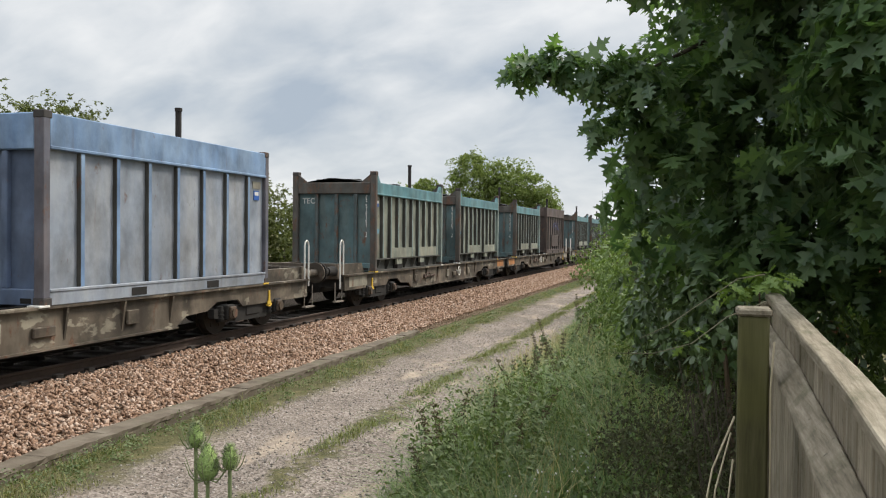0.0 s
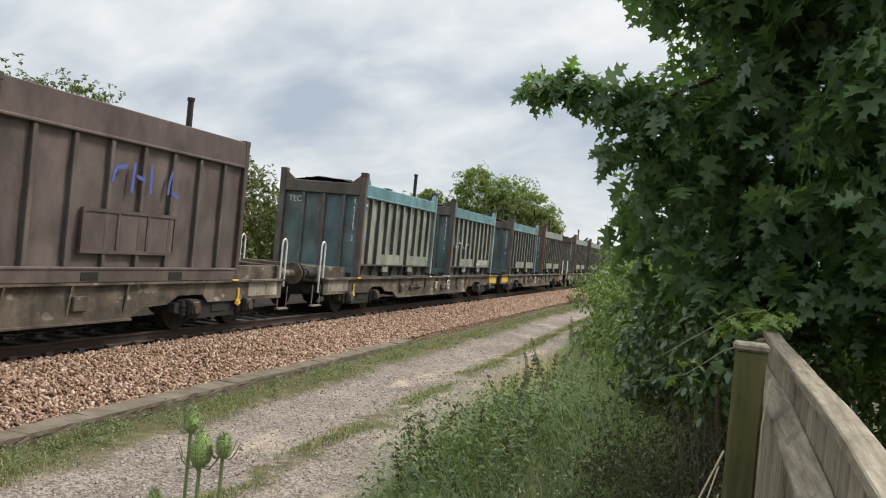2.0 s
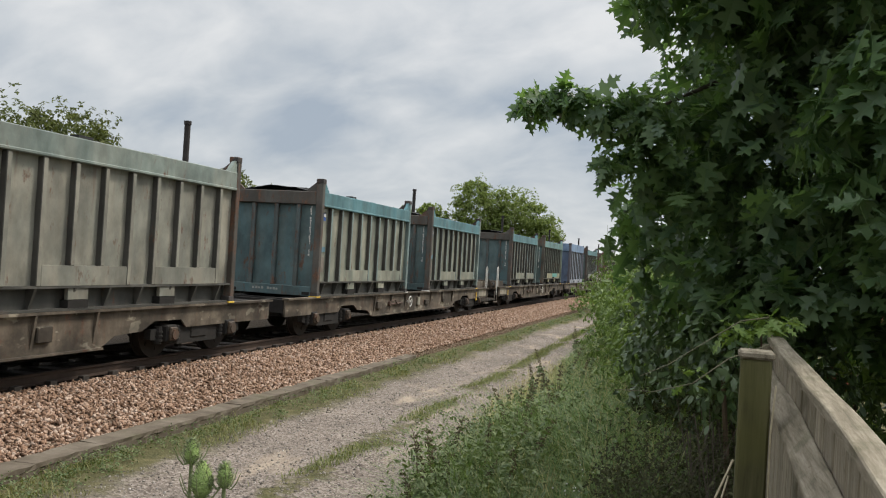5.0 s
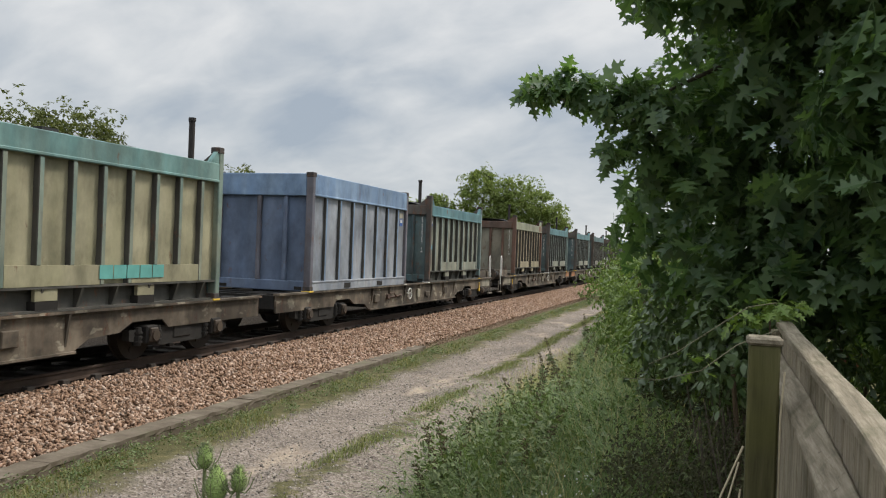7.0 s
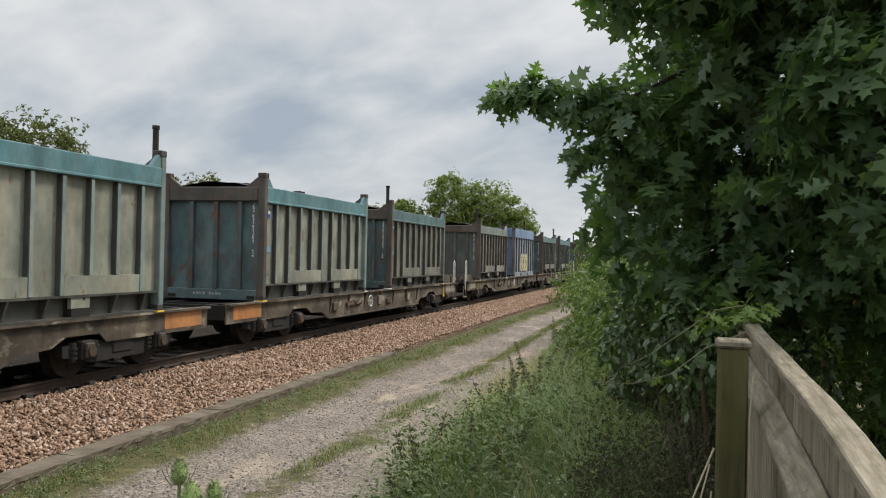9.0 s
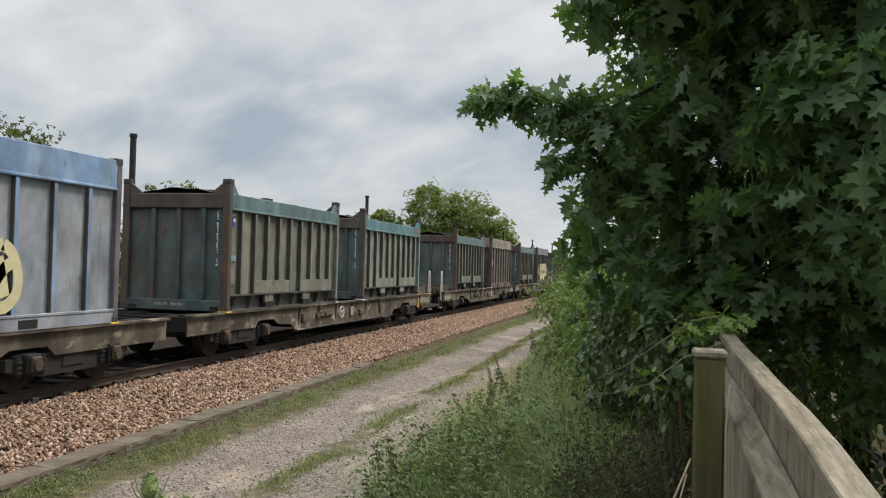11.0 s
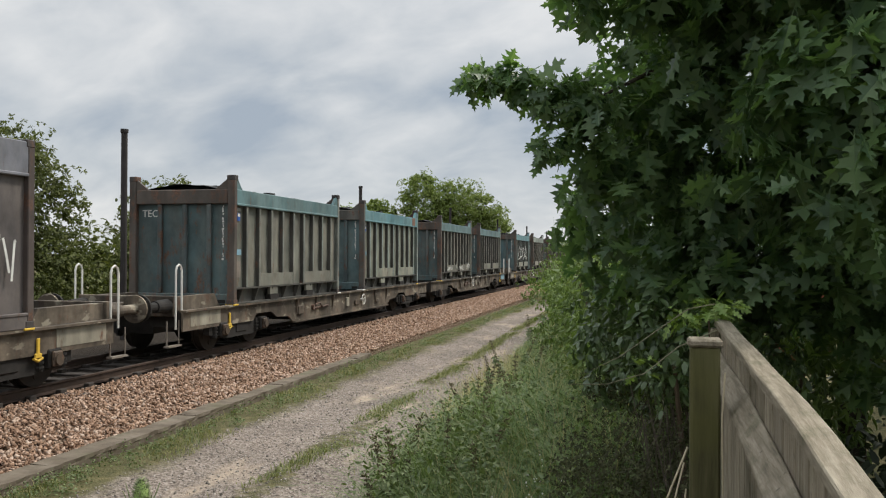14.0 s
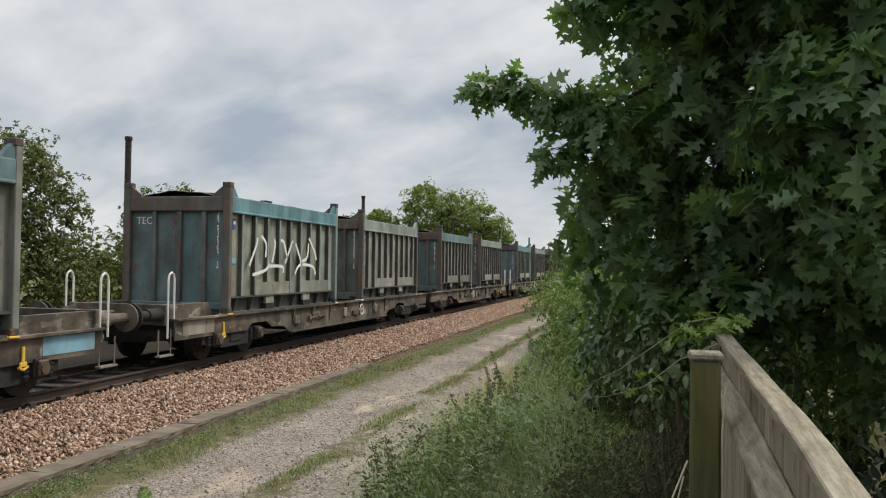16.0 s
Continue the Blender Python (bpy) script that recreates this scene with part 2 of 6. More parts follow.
def frames_from(normal, spin, rng):
    """Rotation matrices whose z is the normal, turned by spin."""
    z = normal / np.linalg.norm(normal, axis=1, keepdims=True)
    h = rng.normal(size=z.shape)
    x = np.cross(h, z)
    x /= np.linalg.norm(x, axis=1, keepdims=True) + 1e-9
    y = np.cross(z, x)
    return np.stack((x, y, z), axis=2)


def lobed_leaf():
    """A lobed leaf, one unit long, folded a little along its midrib."""
    half = [(0.012, -0.30), (0.018, 0.0), (0.09, 0.04), (0.20, 0.05), (0.29, 0.13), (0.17, 0.145), (0.105, 0.19), (0.12, 0.24), (0.24, 0.27), (0.38, 0.29), (0.345, 0.36), (0.49, 0.47), (0.33, 0.472), (0.21, 0.475),
            (0.115, 0.53), (0.13, 0.57), (0.25, 0.60), (0.29, 0.66), (0.40, 0.77), (0.26, 0.772), (0.17, 0.775), (0.085, 0.81), (0.11, 0.85), (0.18, 0.93), (0.075, 0.932), (0.0, 1.08)]
    v, f = [], []
    for s in (1, -1):
        base = len(v)
        for x, y in half:
            v += [(0.0, y, -0.07 * (y - 0.4) ** 2), (0.88 * x * s, y, 0.16 * abs(x) - 0.07 * (y - 0.4) ** 2 - 0.16 * x * x)]
        for i in range(len(half) - 1):
            a = base + 2 * i
            f += [(a, a + 1, a + 3), (a, a + 3, a + 2)] if s > 0 else [(a, a + 3, a + 1), (a, a + 2, a + 3)]
    return np.array(v), np.array(f)


def oval_leaf():
    v = np.array([(0, 0, 0), (0.28, 0.35, 0.06), (0.2, 0.75, 0.02), (0, 1, -0.08), (-0.2, 0.75, 0.02), (-0.28, 0.35, 0.06), (0, 0.5, 0)])
    f = np.array([(0, 1, 6), (1, 2, 6), (2, 3, 6), (3, 4, 6), (4, 5, 6), (5, 0, 6)])
    return v, f


def blob_points(blobs, n, rng, shell=0.55):
    """Points and outward directions near the skins of several ellipsoids."""
    w = np.array([b[3] * b[4] * b[5] for b in blobs]) ** (2 / 3)
    pick = rng.choice(len(blobs), n, p=w / w.sum())
    d = rng.normal(size=(n, 3))
    d /= np.linalg.norm(d, axis=1, keepdims=True)
    r = shell + (1.08 - shell) * rng.random(n) ** 0.6
    b = np.array(blobs)[pick]
    lump = 1 + 0.16 * np.sin(7 * d[:, 0] + pick) * np.cos(6 * d[:, 1] + 2 * pick) + 0.1 * np.sin(13 * d[:, 2] + 3 * pick)
    return b[:, :3] + d * b[:, 3:] * (r * lump)[:, None], d


def lance_leaf():
    v, f = oval_leaf()
    return v * np.array((0.62, 1.0, 1.0)), f


def lumpy(blobs, per, r0, r1, rng, core=0.55):
    """Break large crowns into many small clumps round a thinner core, so that they shade themselves."""
    out = [(b[0], b[1], b[2], b[3] * core, b[4] * core, b[5] * core) for b in blobs]
    for b in blobs:
        for _ in range(per):
            d = rng.normal(size=3)
            d /= np.linalg.norm(d)
            q = rng.uniform(0.55, 1.0)
            r = rng.uniform(r0, r1) * (b[3] * b[4] * b[5]) ** (1 / 3)
            out.append((b[0] + d[0] * b[3] * q, b[1] + d[1] * b[4] * q, b[2] + d[2] * b[5] * q, r, r, r * 0.75))
    return out


def foliage(name, blobs, n, size, material, parent, rng, template=None, shell=0.55, up=0.8, droop=0.5, label="", cluster=1, face=0.8):
    tv, tf = template or oval_leaf()
    n = n // cluster * cluster
    pos, d = blob_points(blobs, n // cluster, rng, shell)
    pos, d = np.repeat(pos, cluster, 0), np.repeat(d, cluster, 0)
    if cluster > 1:
        # sprays: several leaves fan out from each twig end
        fan = rng.normal(size=(n, 3))
        fan /= np.linalg.norm(fan, axis=1, keepdims=True)
        pos = pos + fan * size * 0.35 * rng.random((n, 1))
        d = d * 0.6 + fan * 0.8
    nrm = d * face + rng.normal(size=(n, 3)) * 0.5 + np.array((0, 0, up))
    rots = frames_from(nrm, None, rng)
    # leaves hang: turn each so that its tip points outward and down
    want = d * 0.6 + rng.normal(size=(n, 3)) * 0.5 + np.array((0, 0, -droop))
    z = rots[:, :, 2]
    y = want - z * (want * z).sum(1, keepdims=True)
    y /= np.linalg.norm(y, axis=1, keepdims=True) + 1e-9
    rots = np.stack((np.cross(y, z), y, z), axis=2)
    s = (size * (0.6 + 0.7 * rng.random(n)))[:, None] * np.stack([0.72 + 0.35 * rng.random(n), np.ones(n), rng.uniform(-0.6, 2.6, n)], 1)
    return part(name, scatter(name, tv, tf, pos, rots, s), material, parent, label)

rng = np.random.default_rng(7)

M_RUST = paint("rusty_steel", (0.12, 0.075, 0.055), 0.55, (0.17, 0.13, 0.11), 0.6, 0.75)
M_FRAME = paint("wagon_frame_grime", (0.125, 0.097, 0.07), 0.36, (0.21, 0.172, 0.128), 0.75, 0.8, 0.45)
M_BOGIE = plain("bogie_black", (0.02, 0.018, 0.016), 0.85, 0.0, 0.4, 9)
M_WHEEL = plain("wheel_steel", (0.03, 0.024, 0.02), 0.7, 0.2, 0.35, 9)
M_AXLE = paint("rusty_axlebox", (0.10, 0.07, 0.045), 0.5, (0.07, 0.055, 0.045), 0.7)
M_WHITE = plain("white_paint_worn", (0.62, 0.60, 0.55), 0.6, 0.0, 0.15, 14)
M_YELLOW = plain("yellow_paint_worn", (0.62, 0.40, 0.05), 0.6, 0.0, 0.2, 14)
M_ORANGE = paint("orange_patch", (0.55, 0.22, 0.07), 0.2, (0.42, 0.24, 0.12), 0.5)
M_BLUEPATCH = paint("light_blue_patch", (0.18, 0.38, 0.50), 0.2, (0.30, 0.36, 0.36), 0.5)
M_CREAM = paint("cream_patch", (0.44, 0.41, 0.32), 0.45, (0.25, 0.22, 0.17), 0.9)
M_STICKER = plain("blue_sticker", (0.03, 0.10, 0.35), 0.5, 0.0, 0.1, 5, 0.0)
M_GREY_TAG = plain("grey_plate", (0.20, 0.17, 0.14), 0.6, 0.0, 0.2, 8)
M_GREY_MARK = plain("faded_white_mark", (0.30, 0.30, 0.27), 0.7, 0.0, 0.2, 14)
# near-black for solid pocket blocks: the hollows' shade is put into the colour
M_DARK = plain("pocket_shade_dark", (0.02, 0.018, 0.016), 0.9, 0.0, 0.3, 6)
M_CAST = paint("dark_corner_casting", (0.065, 0.055, 0.05), 0.55, (0.09, 0.085, 0.08), 0.5, 0.7)
# dark paint: holds the shade of the rib flanks, and the skirts' grime
M_FLANK = paint("rib_shade_and_skirt_grime", (0.08, 0.077, 0.067), 0.2, (0.115, 0.11, 0.095), 0.6)
M_LOAD = plain("dark_cover", (0.035, 0.035, 0.034), 0.85, 0.0, 0.4, 5, 0.5)

# paint sets: top band and ribs, side sheets, end sheets, posts
SCHEMES = {
    "teal": [paint("teal_band", (0.10, 0.235, 0.262), 0.14, (0.17, 0.265, 0.27), 0.55), paint("faded_olive_sheet", (0.262, 0.285, 0.23), 0.24, (0.33, 0.308, 0.235), 0.8),
             paint("teal_end_sheet", (0.098, 0.163, 0.172), 0.38, (0.14, 0.165, 0.152), 0.7), paint("teal_rust_post", (0.10, 0.082, 0.068), 0.58, (0.13, 0.135, 0.12), 0.6)],
    "olive": [paint("teal_olive_band", (0.14, 0.27, 0.26), 0.15, (0.22, 0.30, 0.26), 0.5), paint("yellow_olive_sheet", (0.31, 0.29, 0.18), 0.10, (0.36, 0.33, 0.22), 0.8),
              paint("olive_teal_end", (0.10, 0.17, 0.17), 0.3, (0.15, 0.18, 0.15), 0.6), paint("olive_rust_post", (0.11, 0.10, 0.078), 0.5, (0.15, 0.15, 0.12), 0.5)],
    "grey": [paint("greygreen_band", (0.22, 0.27, 0.24), 0.18, (0.30, 0.31, 0.26), 0.6), paint("taupe_sheet", (0.265, 0.265, 0.22), 0.28, (0.31, 0.285, 0.225), 0.8),
             paint("grey_teal_end", (0.105, 0.12, 0.105), 0.35, (0.15, 0.14, 0.115), 0.6), paint("brown_post", (0.10, 0.084, 0.068), 0.65, (0.14, 0.125, 0.105), 0.6)],
    "tan": [paint("olive_band", (0.26, 0.28, 0.20), 0.2, (0.33, 0.31, 0.22), 0.6), paint("tan_sheet", (0.34, 0.29, 0.19), 0.28, (0.40, 0.35, 0.24), 0.8),
            paint("tan_end", (0.24, 0.21, 0.155), 0.4, (0.25, 0.25, 0.20), 0.6), paint("rust_post", (0.15, 0.075, 0.05), 0.7, (0.16, 0.11, 0.09), 0.5)],
    "blue": [paint("blue_band", (0.19, 0.30, 0.48), 0.08, (0.30, 0.38, 0.46), 0.5), paint("pale_blue_sheet", (0.30, 0.335, 0.39), 0.10, (0.345, 0.345, 0.345), 0.65),
             paint("dull_blue_end", (0.13, 0.175, 0.27), 0.2, (0.17, 0.20, 0.26), 0.5), paint("blue_rust_post", (0.15, 0.15, 0.18), 0.4, (0.15, 0.12, 0.11), 0.6)],
    "brown": [paint("brown_band", (0.105, 0.075, 0.066), 0.2, (0.135, 0.10, 0.085), 0.5), paint("brown_sheet", (0.115, 0.085, 0.075), 0.15, (0.155, 0.12, 0.105), 0.6),
              paint("brown_end", (0.07, 0.05, 0.045), 0.3, (0.09, 0.07, 0.06), 0.5), paint("brown_dark_post", (0.08, 0.055, 0.046), 0.4, (0.11, 0.08, 0.065), 0.5)],
    "mauve": [paint("bleached_band", (0.34, 0.315, 0.26), 0.5, (0.28, 0.23, 0.18), 0.6), paint("mauve_grey_sheet", (0.15, 0.117, 0.108), 0.42, (0.21, 0.172, 0.155), 0.7),
              paint("dark_brown_end", (0.065, 0.055, 0.052), 0.3, (0.09, 0.075, 0.07), 0.5), paint("dark_post", (0.09, 0.07, 0.06), 0.4, (0.12, 0.10, 0.085), 0.5)],
    "slate": [paint("slate_band", (0.20, 0.205, 0.23), 0.2, (0.25, 0.245, 0.24), 0.6), paint("slate_brown_sheet", (0.125, 0.11, 0.105), 0.2, (0.17, 0.145, 0.13), 0.7),
              paint("black_brown_end", (0.055, 0.045, 0.043), 0.3, (0.08, 0.066, 0.06), 0.5), paint("dark_post_b", (0.085, 0.066, 0.058), 0.4, (0.12, 0.10, 0.085), 0.5)],
}
SCHEMES["dusk"] = [paint("dull_teal_band", (0.105, 0.195, 0.205), 0.2, (0.16, 0.215, 0.205), 0.6), paint("dirty_olive_sheet", (0.185, 0.19, 0.155), 0.28, (0.235, 0.215, 0.17), 0.8),
                   paint("dirty_teal_end", (0.085, 0.132, 0.135), 0.45, (0.125, 0.135, 0.12), 0.75), paint("dirty_brown_post", (0.09, 0.07, 0.056), 0.62, (0.12, 0.105, 0.09), 0.6)]
RIBS = {"dusk": paint("dirty_pale_rib", (0.19, 0.215, 0.19), 0.25, (0.25, 0.235, 0.19), 0.75), "teal": paint("pale_teal_rib", (0.20, 0.285, 0.28), 0.16, (0.29, 0.31, 0.265), 0.75), "olive": paint("olive_teal_rib", (0.19, 0.27, 0.235), 0.14, (0.32, 0.31, 0.22), 0.7)}
END_RIBS = {"teal": paint("teal_rusted_end_rib", (0.085, 0.125, 0.13), 0.62, (0.13, 0.125, 0.11), 0.7), "tan": paint("rusted_end_rib", (0.14, 0.07, 0.05), 0.75, (0.17, 0.11, 0.08), 0.6),
            "grey": paint("grey_rusted_end_rib", (0.11, 0.105, 0.09), 0.66, (0.14, 0.12, 0.10), 0.6)}
END_RIBS["rust"], END_RIBS["dusk"] = END_RIBS["tan"], END_RIBS["teal"]
SCHEMES["rust"] = [SCHEMES["grey"][0], SCHEMES["grey"][1], SCHEMES["teal"][2], paint("orange_rust_post", (0.17, 0.075, 0.045), 0.7, (0.14, 0.09, 0.07), 0.6)]
LABELS = {"dusk": "grimy grey-olive ribbed bulk container with dull teal band", "rust": "grey ribbed bulk container with bright rusty posts", "teal": "faded teal steel open-top bulk container on a wagon", "olive": "olive-sheeted bulk container with teal top band", "grey": "weathered grey-green ribbed bulk container with rusty posts",
          "tan": "tan and rust-stained ribbed bulk container on a wagon", "blue": "pale blue ribbed steel container on a wagon",
          "brown": "dark brown steel container with faded chalk marks", "mauve": "brown-grey ribbed container with bleached top band",
          "slate": "dark brown ribbed container with slate top band"}

TRACK_X, RAIL_Z, DECK_Z = -9.50, 0.50, 1.396
CL, CW = 6.058, 1.219
cache = {}


def once(key, make):
    """A mesh that alike parts share."""
    if key not in cache:
        bm = make()
        me = bpy.data.meshes.new(key)
        bm.to_mesh(me)
        bm.free()
        cache[key] = me
    return cache[key]


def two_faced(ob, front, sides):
    """Ribs: the face has bleached, the flanks have their shade painted in dark."""
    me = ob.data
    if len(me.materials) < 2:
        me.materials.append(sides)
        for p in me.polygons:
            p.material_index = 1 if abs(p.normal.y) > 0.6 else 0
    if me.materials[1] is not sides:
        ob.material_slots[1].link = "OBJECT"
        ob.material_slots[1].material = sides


def sheet(w, d, h):
    """A slightly pressed steel sheet standing along y."""
    bm = bmesh.new()
    ny, nz = 10, 5
    rows = [[bm.verts.new((w + 0.006 * math.sin(9.1 * i + 3.7 * j) * (0 < i < ny and 0 < j < nz), d[0] + (d[1] - d[0]) * i / ny, h[0] + (h[1] - h[0]) * j / nz)) for j in range(nz + 1)] for i in range(ny + 1)]
    for i in range(ny):
        for j in range(nz):
            bm.faces.new((rows[i][j], rows[i + 1][j], rows[i + 1][j + 1], rows[i][j + 1]))
    ret = bmesh.ops.extrude_face_region(bm, geom=bm.faces[:])
    for v in ret["geom"]:
        if isinstance(v, bmesh.types.BMVert):
            v.co.x -= math.copysign(0.05, w)
    bmesh.ops.recalc_face_normals(bm, faces=bm.faces[:])
    return bm


def container(kind, scheme, y, extra=()):
    """A 20 ft bulk container; kind A has raised corner posts and skirted sides, kind B is flush with a low sill."""
    band, side, end, post = SCHEMES[scheme]
    t = empty("bulk_container", pose(TRACK_X, y, DECK_Z))
    tagged(t, LABELS[scheme], "container", "containers on the train")
    A = kind == "A"
    rib_mat = band if scheme in ("blue", "mauve") else RIBS.get(scheme, side)
    top = 2.38 if A else 2.57
    post_top = 2.67 if A else 2.60
    skirt = 0.34 if A else 0.22
    band_z = 2.06 if A else 2.10
    k = kind
    for sx in (1, -1):
        s = "p" if sx > 0 else "n"

        def bx(*a, bevel=0.0, sx=sx):
            bm = boxes(*[(min(sx * q[0], sx * q[1]), max(sx * q[0], sx * q[1]), *q[2:]) for q in a], bevel=bevel)
            return bm
        part("side_panel", once(f"side{k}{s}", lambda: sheet(sx * (CW - (0.10 if A else 0.075)), (0.1, CL - 0.1), (skirt, band_z + 0.02))), side, t)
        part("top_rail", once(f"band{k}{s}", lambda: bx((CW - 0.17, CW - 0.005, 0.12, CL - 0.12, band_z, top), (CW - 0.02, CW + 0.012, 0.12, CL - 0.12, band_z - 0.015, band_z + 0.035), bevel=0.012)), band, t)
        n = 9 if A else 7
        for i in range(n):
            yy = CL * (i + 1) / (n + 1)
            low = 0.62 if A and i in (2, 3, 6, 7) else skirt
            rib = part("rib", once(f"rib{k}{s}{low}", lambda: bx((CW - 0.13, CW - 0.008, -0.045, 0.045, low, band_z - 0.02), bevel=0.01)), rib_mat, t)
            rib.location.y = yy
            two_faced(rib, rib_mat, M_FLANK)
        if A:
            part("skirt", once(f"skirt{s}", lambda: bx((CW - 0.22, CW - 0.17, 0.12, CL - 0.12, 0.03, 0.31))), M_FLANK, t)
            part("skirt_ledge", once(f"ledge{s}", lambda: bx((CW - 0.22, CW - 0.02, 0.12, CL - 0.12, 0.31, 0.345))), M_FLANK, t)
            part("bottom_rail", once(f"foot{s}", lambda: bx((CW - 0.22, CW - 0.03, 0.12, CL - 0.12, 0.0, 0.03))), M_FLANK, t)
            for yy in (2.12, 4.545):
                ls = part("lower_sheet", once(f"lows{s}", lambda: bx((CW - 0.16, CW - 0.014, -0.862, 0.862, 0.345, 0.62))), side, t)
                ls.location.y = yy
            for i in range(8):
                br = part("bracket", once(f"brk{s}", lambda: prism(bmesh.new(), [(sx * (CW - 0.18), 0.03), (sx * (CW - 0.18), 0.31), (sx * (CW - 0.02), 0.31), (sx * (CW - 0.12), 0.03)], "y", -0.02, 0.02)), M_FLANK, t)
                br.location.y = 0.45 + i * 0.737
            for yy in (2.0, 4.06):
                pk = part("forklift_pocket", once(f"pock{s}", lambda: bx((CW - 0.17, CW - 0.03, -0.20, 0.20, 0.012, 0.14))), M_DARK, t)
                pk.location.y = yy
                pf = part("pocket_plate", once(f"pplate{s}", lambda: bx((CW - 0.10, CW - 0.04, -0.2, 0.2, 0.15, 0.312))), side, t)
                pf.location.y = yy
        else:
            part("bottom_rail", once(f"brail{s}", lambda: bx((CW - 0.14, CW - 0.004, 0.12, CL - 0.12, 0.0, 0.20), (CW - 0.05, CW + 0.01, 0.12, CL - 0.12, 0.18, 0.225), bevel=0.01)), side, t)
            for yy in (2.0, 4.06):
                pk = part("forklift_pocket", once(f"pockB{s}", lambda: bx((CW - 0.08, CW + 0.004, -0.18, 0.18, 0.03, 0.15))), M_DARK, t)
                pk.location.y = yy
        for e, yy in (("a", 0.0), ("b", CL)):
            sg = 1 if e == "a" else -1

            def make_post(sg=sg):
                bm = bx((CW - 0.16, CW, 0.0 if sg > 0 else -0.13, 0.13 if sg > 0 else 0.0, 0.10, post_top - 0.1), bevel=0.012)
                return bm
            po = part("corner_post", once(f"post{k}{s}{e}", make_post), RIBS[scheme] if A and e == "b" and scheme in RIBS else post, t)
            po.location.y = yy
            for cz in (0.0, post_top - 0.11):
                cc = part("corner_casting", once(f"cast{s}{e}", lambda: boxes((min(sx * (CW - 0.175), sx * (CW + 0.004)), max(sx * (CW - 0.175), sx * (CW + 0.004)), min(-0.004 * sg, 0.165 * sg), max(-0.004 * sg, 0.165 * sg), 0.0, 0.11), bevel=0.012)), M_CAST, t)
                cc.location = (0, yy, cz)
            if A:
                gu = part("corner_gusset", once(f"guss{s}{e}", lambda: prism(bmesh.new(), [(0.13 * sg, 2.30), (0.13 * sg, 2.60), (0.20 * sg, 2.58), (0.40 * sg, 2.375), (0.40 * sg, 2.30)], "x", sx * (CW - 0.10), sx * (CW - 0.02))), band, t)
                gu.location.y = yy
    for e, yy in (("a", 0.0), ("b", CL)):
        sg = 1 if e == "a" else -1

        def by(*a, bevel=0.0, sg=sg):
            return boxes(*[(q[0], q[1], min(sg * q[2], sg * q[3]), max(sg * q[2], sg * q[3]), *q[4:]) for q in a], bevel=bevel)
        pn = part("end_panel", once(f"endp{k}{e}", lambda: by((-CW + 0.15, CW - 0.15, 0.105, 0.145, 0.18, 2.12))), end, t)
        bmn = part("end_beam", once(f"endb{k}{e}", lambda: by((-CW + 0.16, CW - 0.16, 0.008, 0.13, 2.08, top), bevel=0.015)), M_RUST if scheme in ("tan", "rust") else (post if A else band), t)
        sl = part("end_sill", once(f"ends{k}{e}", lambda: by((-CW + 0.16, CW - 0.16, 0.008, 0.13, 0.0, 0.22), bevel=0.012)), end, t)
        for ob in (pn, bmn, sl):
            ob.location.y = yy
        for xx in (-0.93, 0.93):
            hole_plate = part("corner_pocket", once(f"cpk{e}", lambda: by((-0.09, 0.09, 0.002, 0.02, 0.03, 0.10))), M_DARK, t)
            hole_plate.location = (xx, yy, 0)
        if A and e == "a":
            part("sill_marks", once("sillm", lambda: boxes(*[(-0.42 + 0.075 * i, -0.375 + 0.075 * i + 0.012 * (i % 2), 0.003, 0.0075, 0.10, 0.145 + 0.012 * ((i * 3) % 2)) for i in range(9) if i != 4])), M_GREY_MARK, t, "faded pale stencil marks")["kind"] = "stuff"
        for i, xx in enumerate((-0.52, 0.06, 0.62) if A else (-0.1, 0.55)):
            rb = part("end_rib", once(f"endr{k}{e}", lambda: by((-0.05, 0.05, 0.022, 0.11, 0.22, 2.08), bevel=0.014)), END_RIBS.get(scheme, end) if A else (end if i else post), t)
            rb.location = (xx, yy, 0)
        if A:
            for sx in (1, -1):
                gus = part("top_gusset", once(f"tg{e}{sx}", lambda: prism(bmesh.new(), [(sx * (CW - 0.16), 2.37), (sx * (CW - 0.16), 2.60), (sx * (CW - 0.42), 2.40), (sx * (CW - 0.42), 2.37)], "y", 0.02 * sg, 0.08 * sg)), post, t)
                gus.location.y = yy
    if A:
        def cover():
            bm = bmesh.new()
            r = random.Random(5)
            g = [[bm.verts.new((-1.1 + 2.2 * i / 10, 0.1 + (CL - 0.2) * j / 24, 2.36 + (0.10 * math.sin(math.pi * i / 10) + 0.05 * r.random()) * (0 < i < 10))) for j in range(25)] for i in range(11)]
            for i in range(10):
                for j in range(24):
                    bm.faces.new((g[i][j], g[i + 1][j], g[i + 1][j + 1], g[i][j + 1]))
            for yy in (0.5, 2.9):
                add_box(bm, -0.75, 0.55, yy, yy + 0.14, 2.42, 2.50, 0.01)
            add_box(bm, 0.95, 1.1, 1.9, 2.2, 2.38, 2.44)
            return bm
        part("load_cover", once("cover", cover), M_LOAD, t, "dark sheeted load cover")
        part("sticker", once("sticker", lambda: boxes((CW - 0.098, CW - 0.080, 0.29, 0.41, 1.74, 1.90))), M_STICKER, t, "small blue and white placard")
        part("sticker_inset", once("stickin", lambda: boxes((CW - 0.080, CW - 0.075, 0.305, 0.395, 1.825, 1.89))), M_WHITE, t)
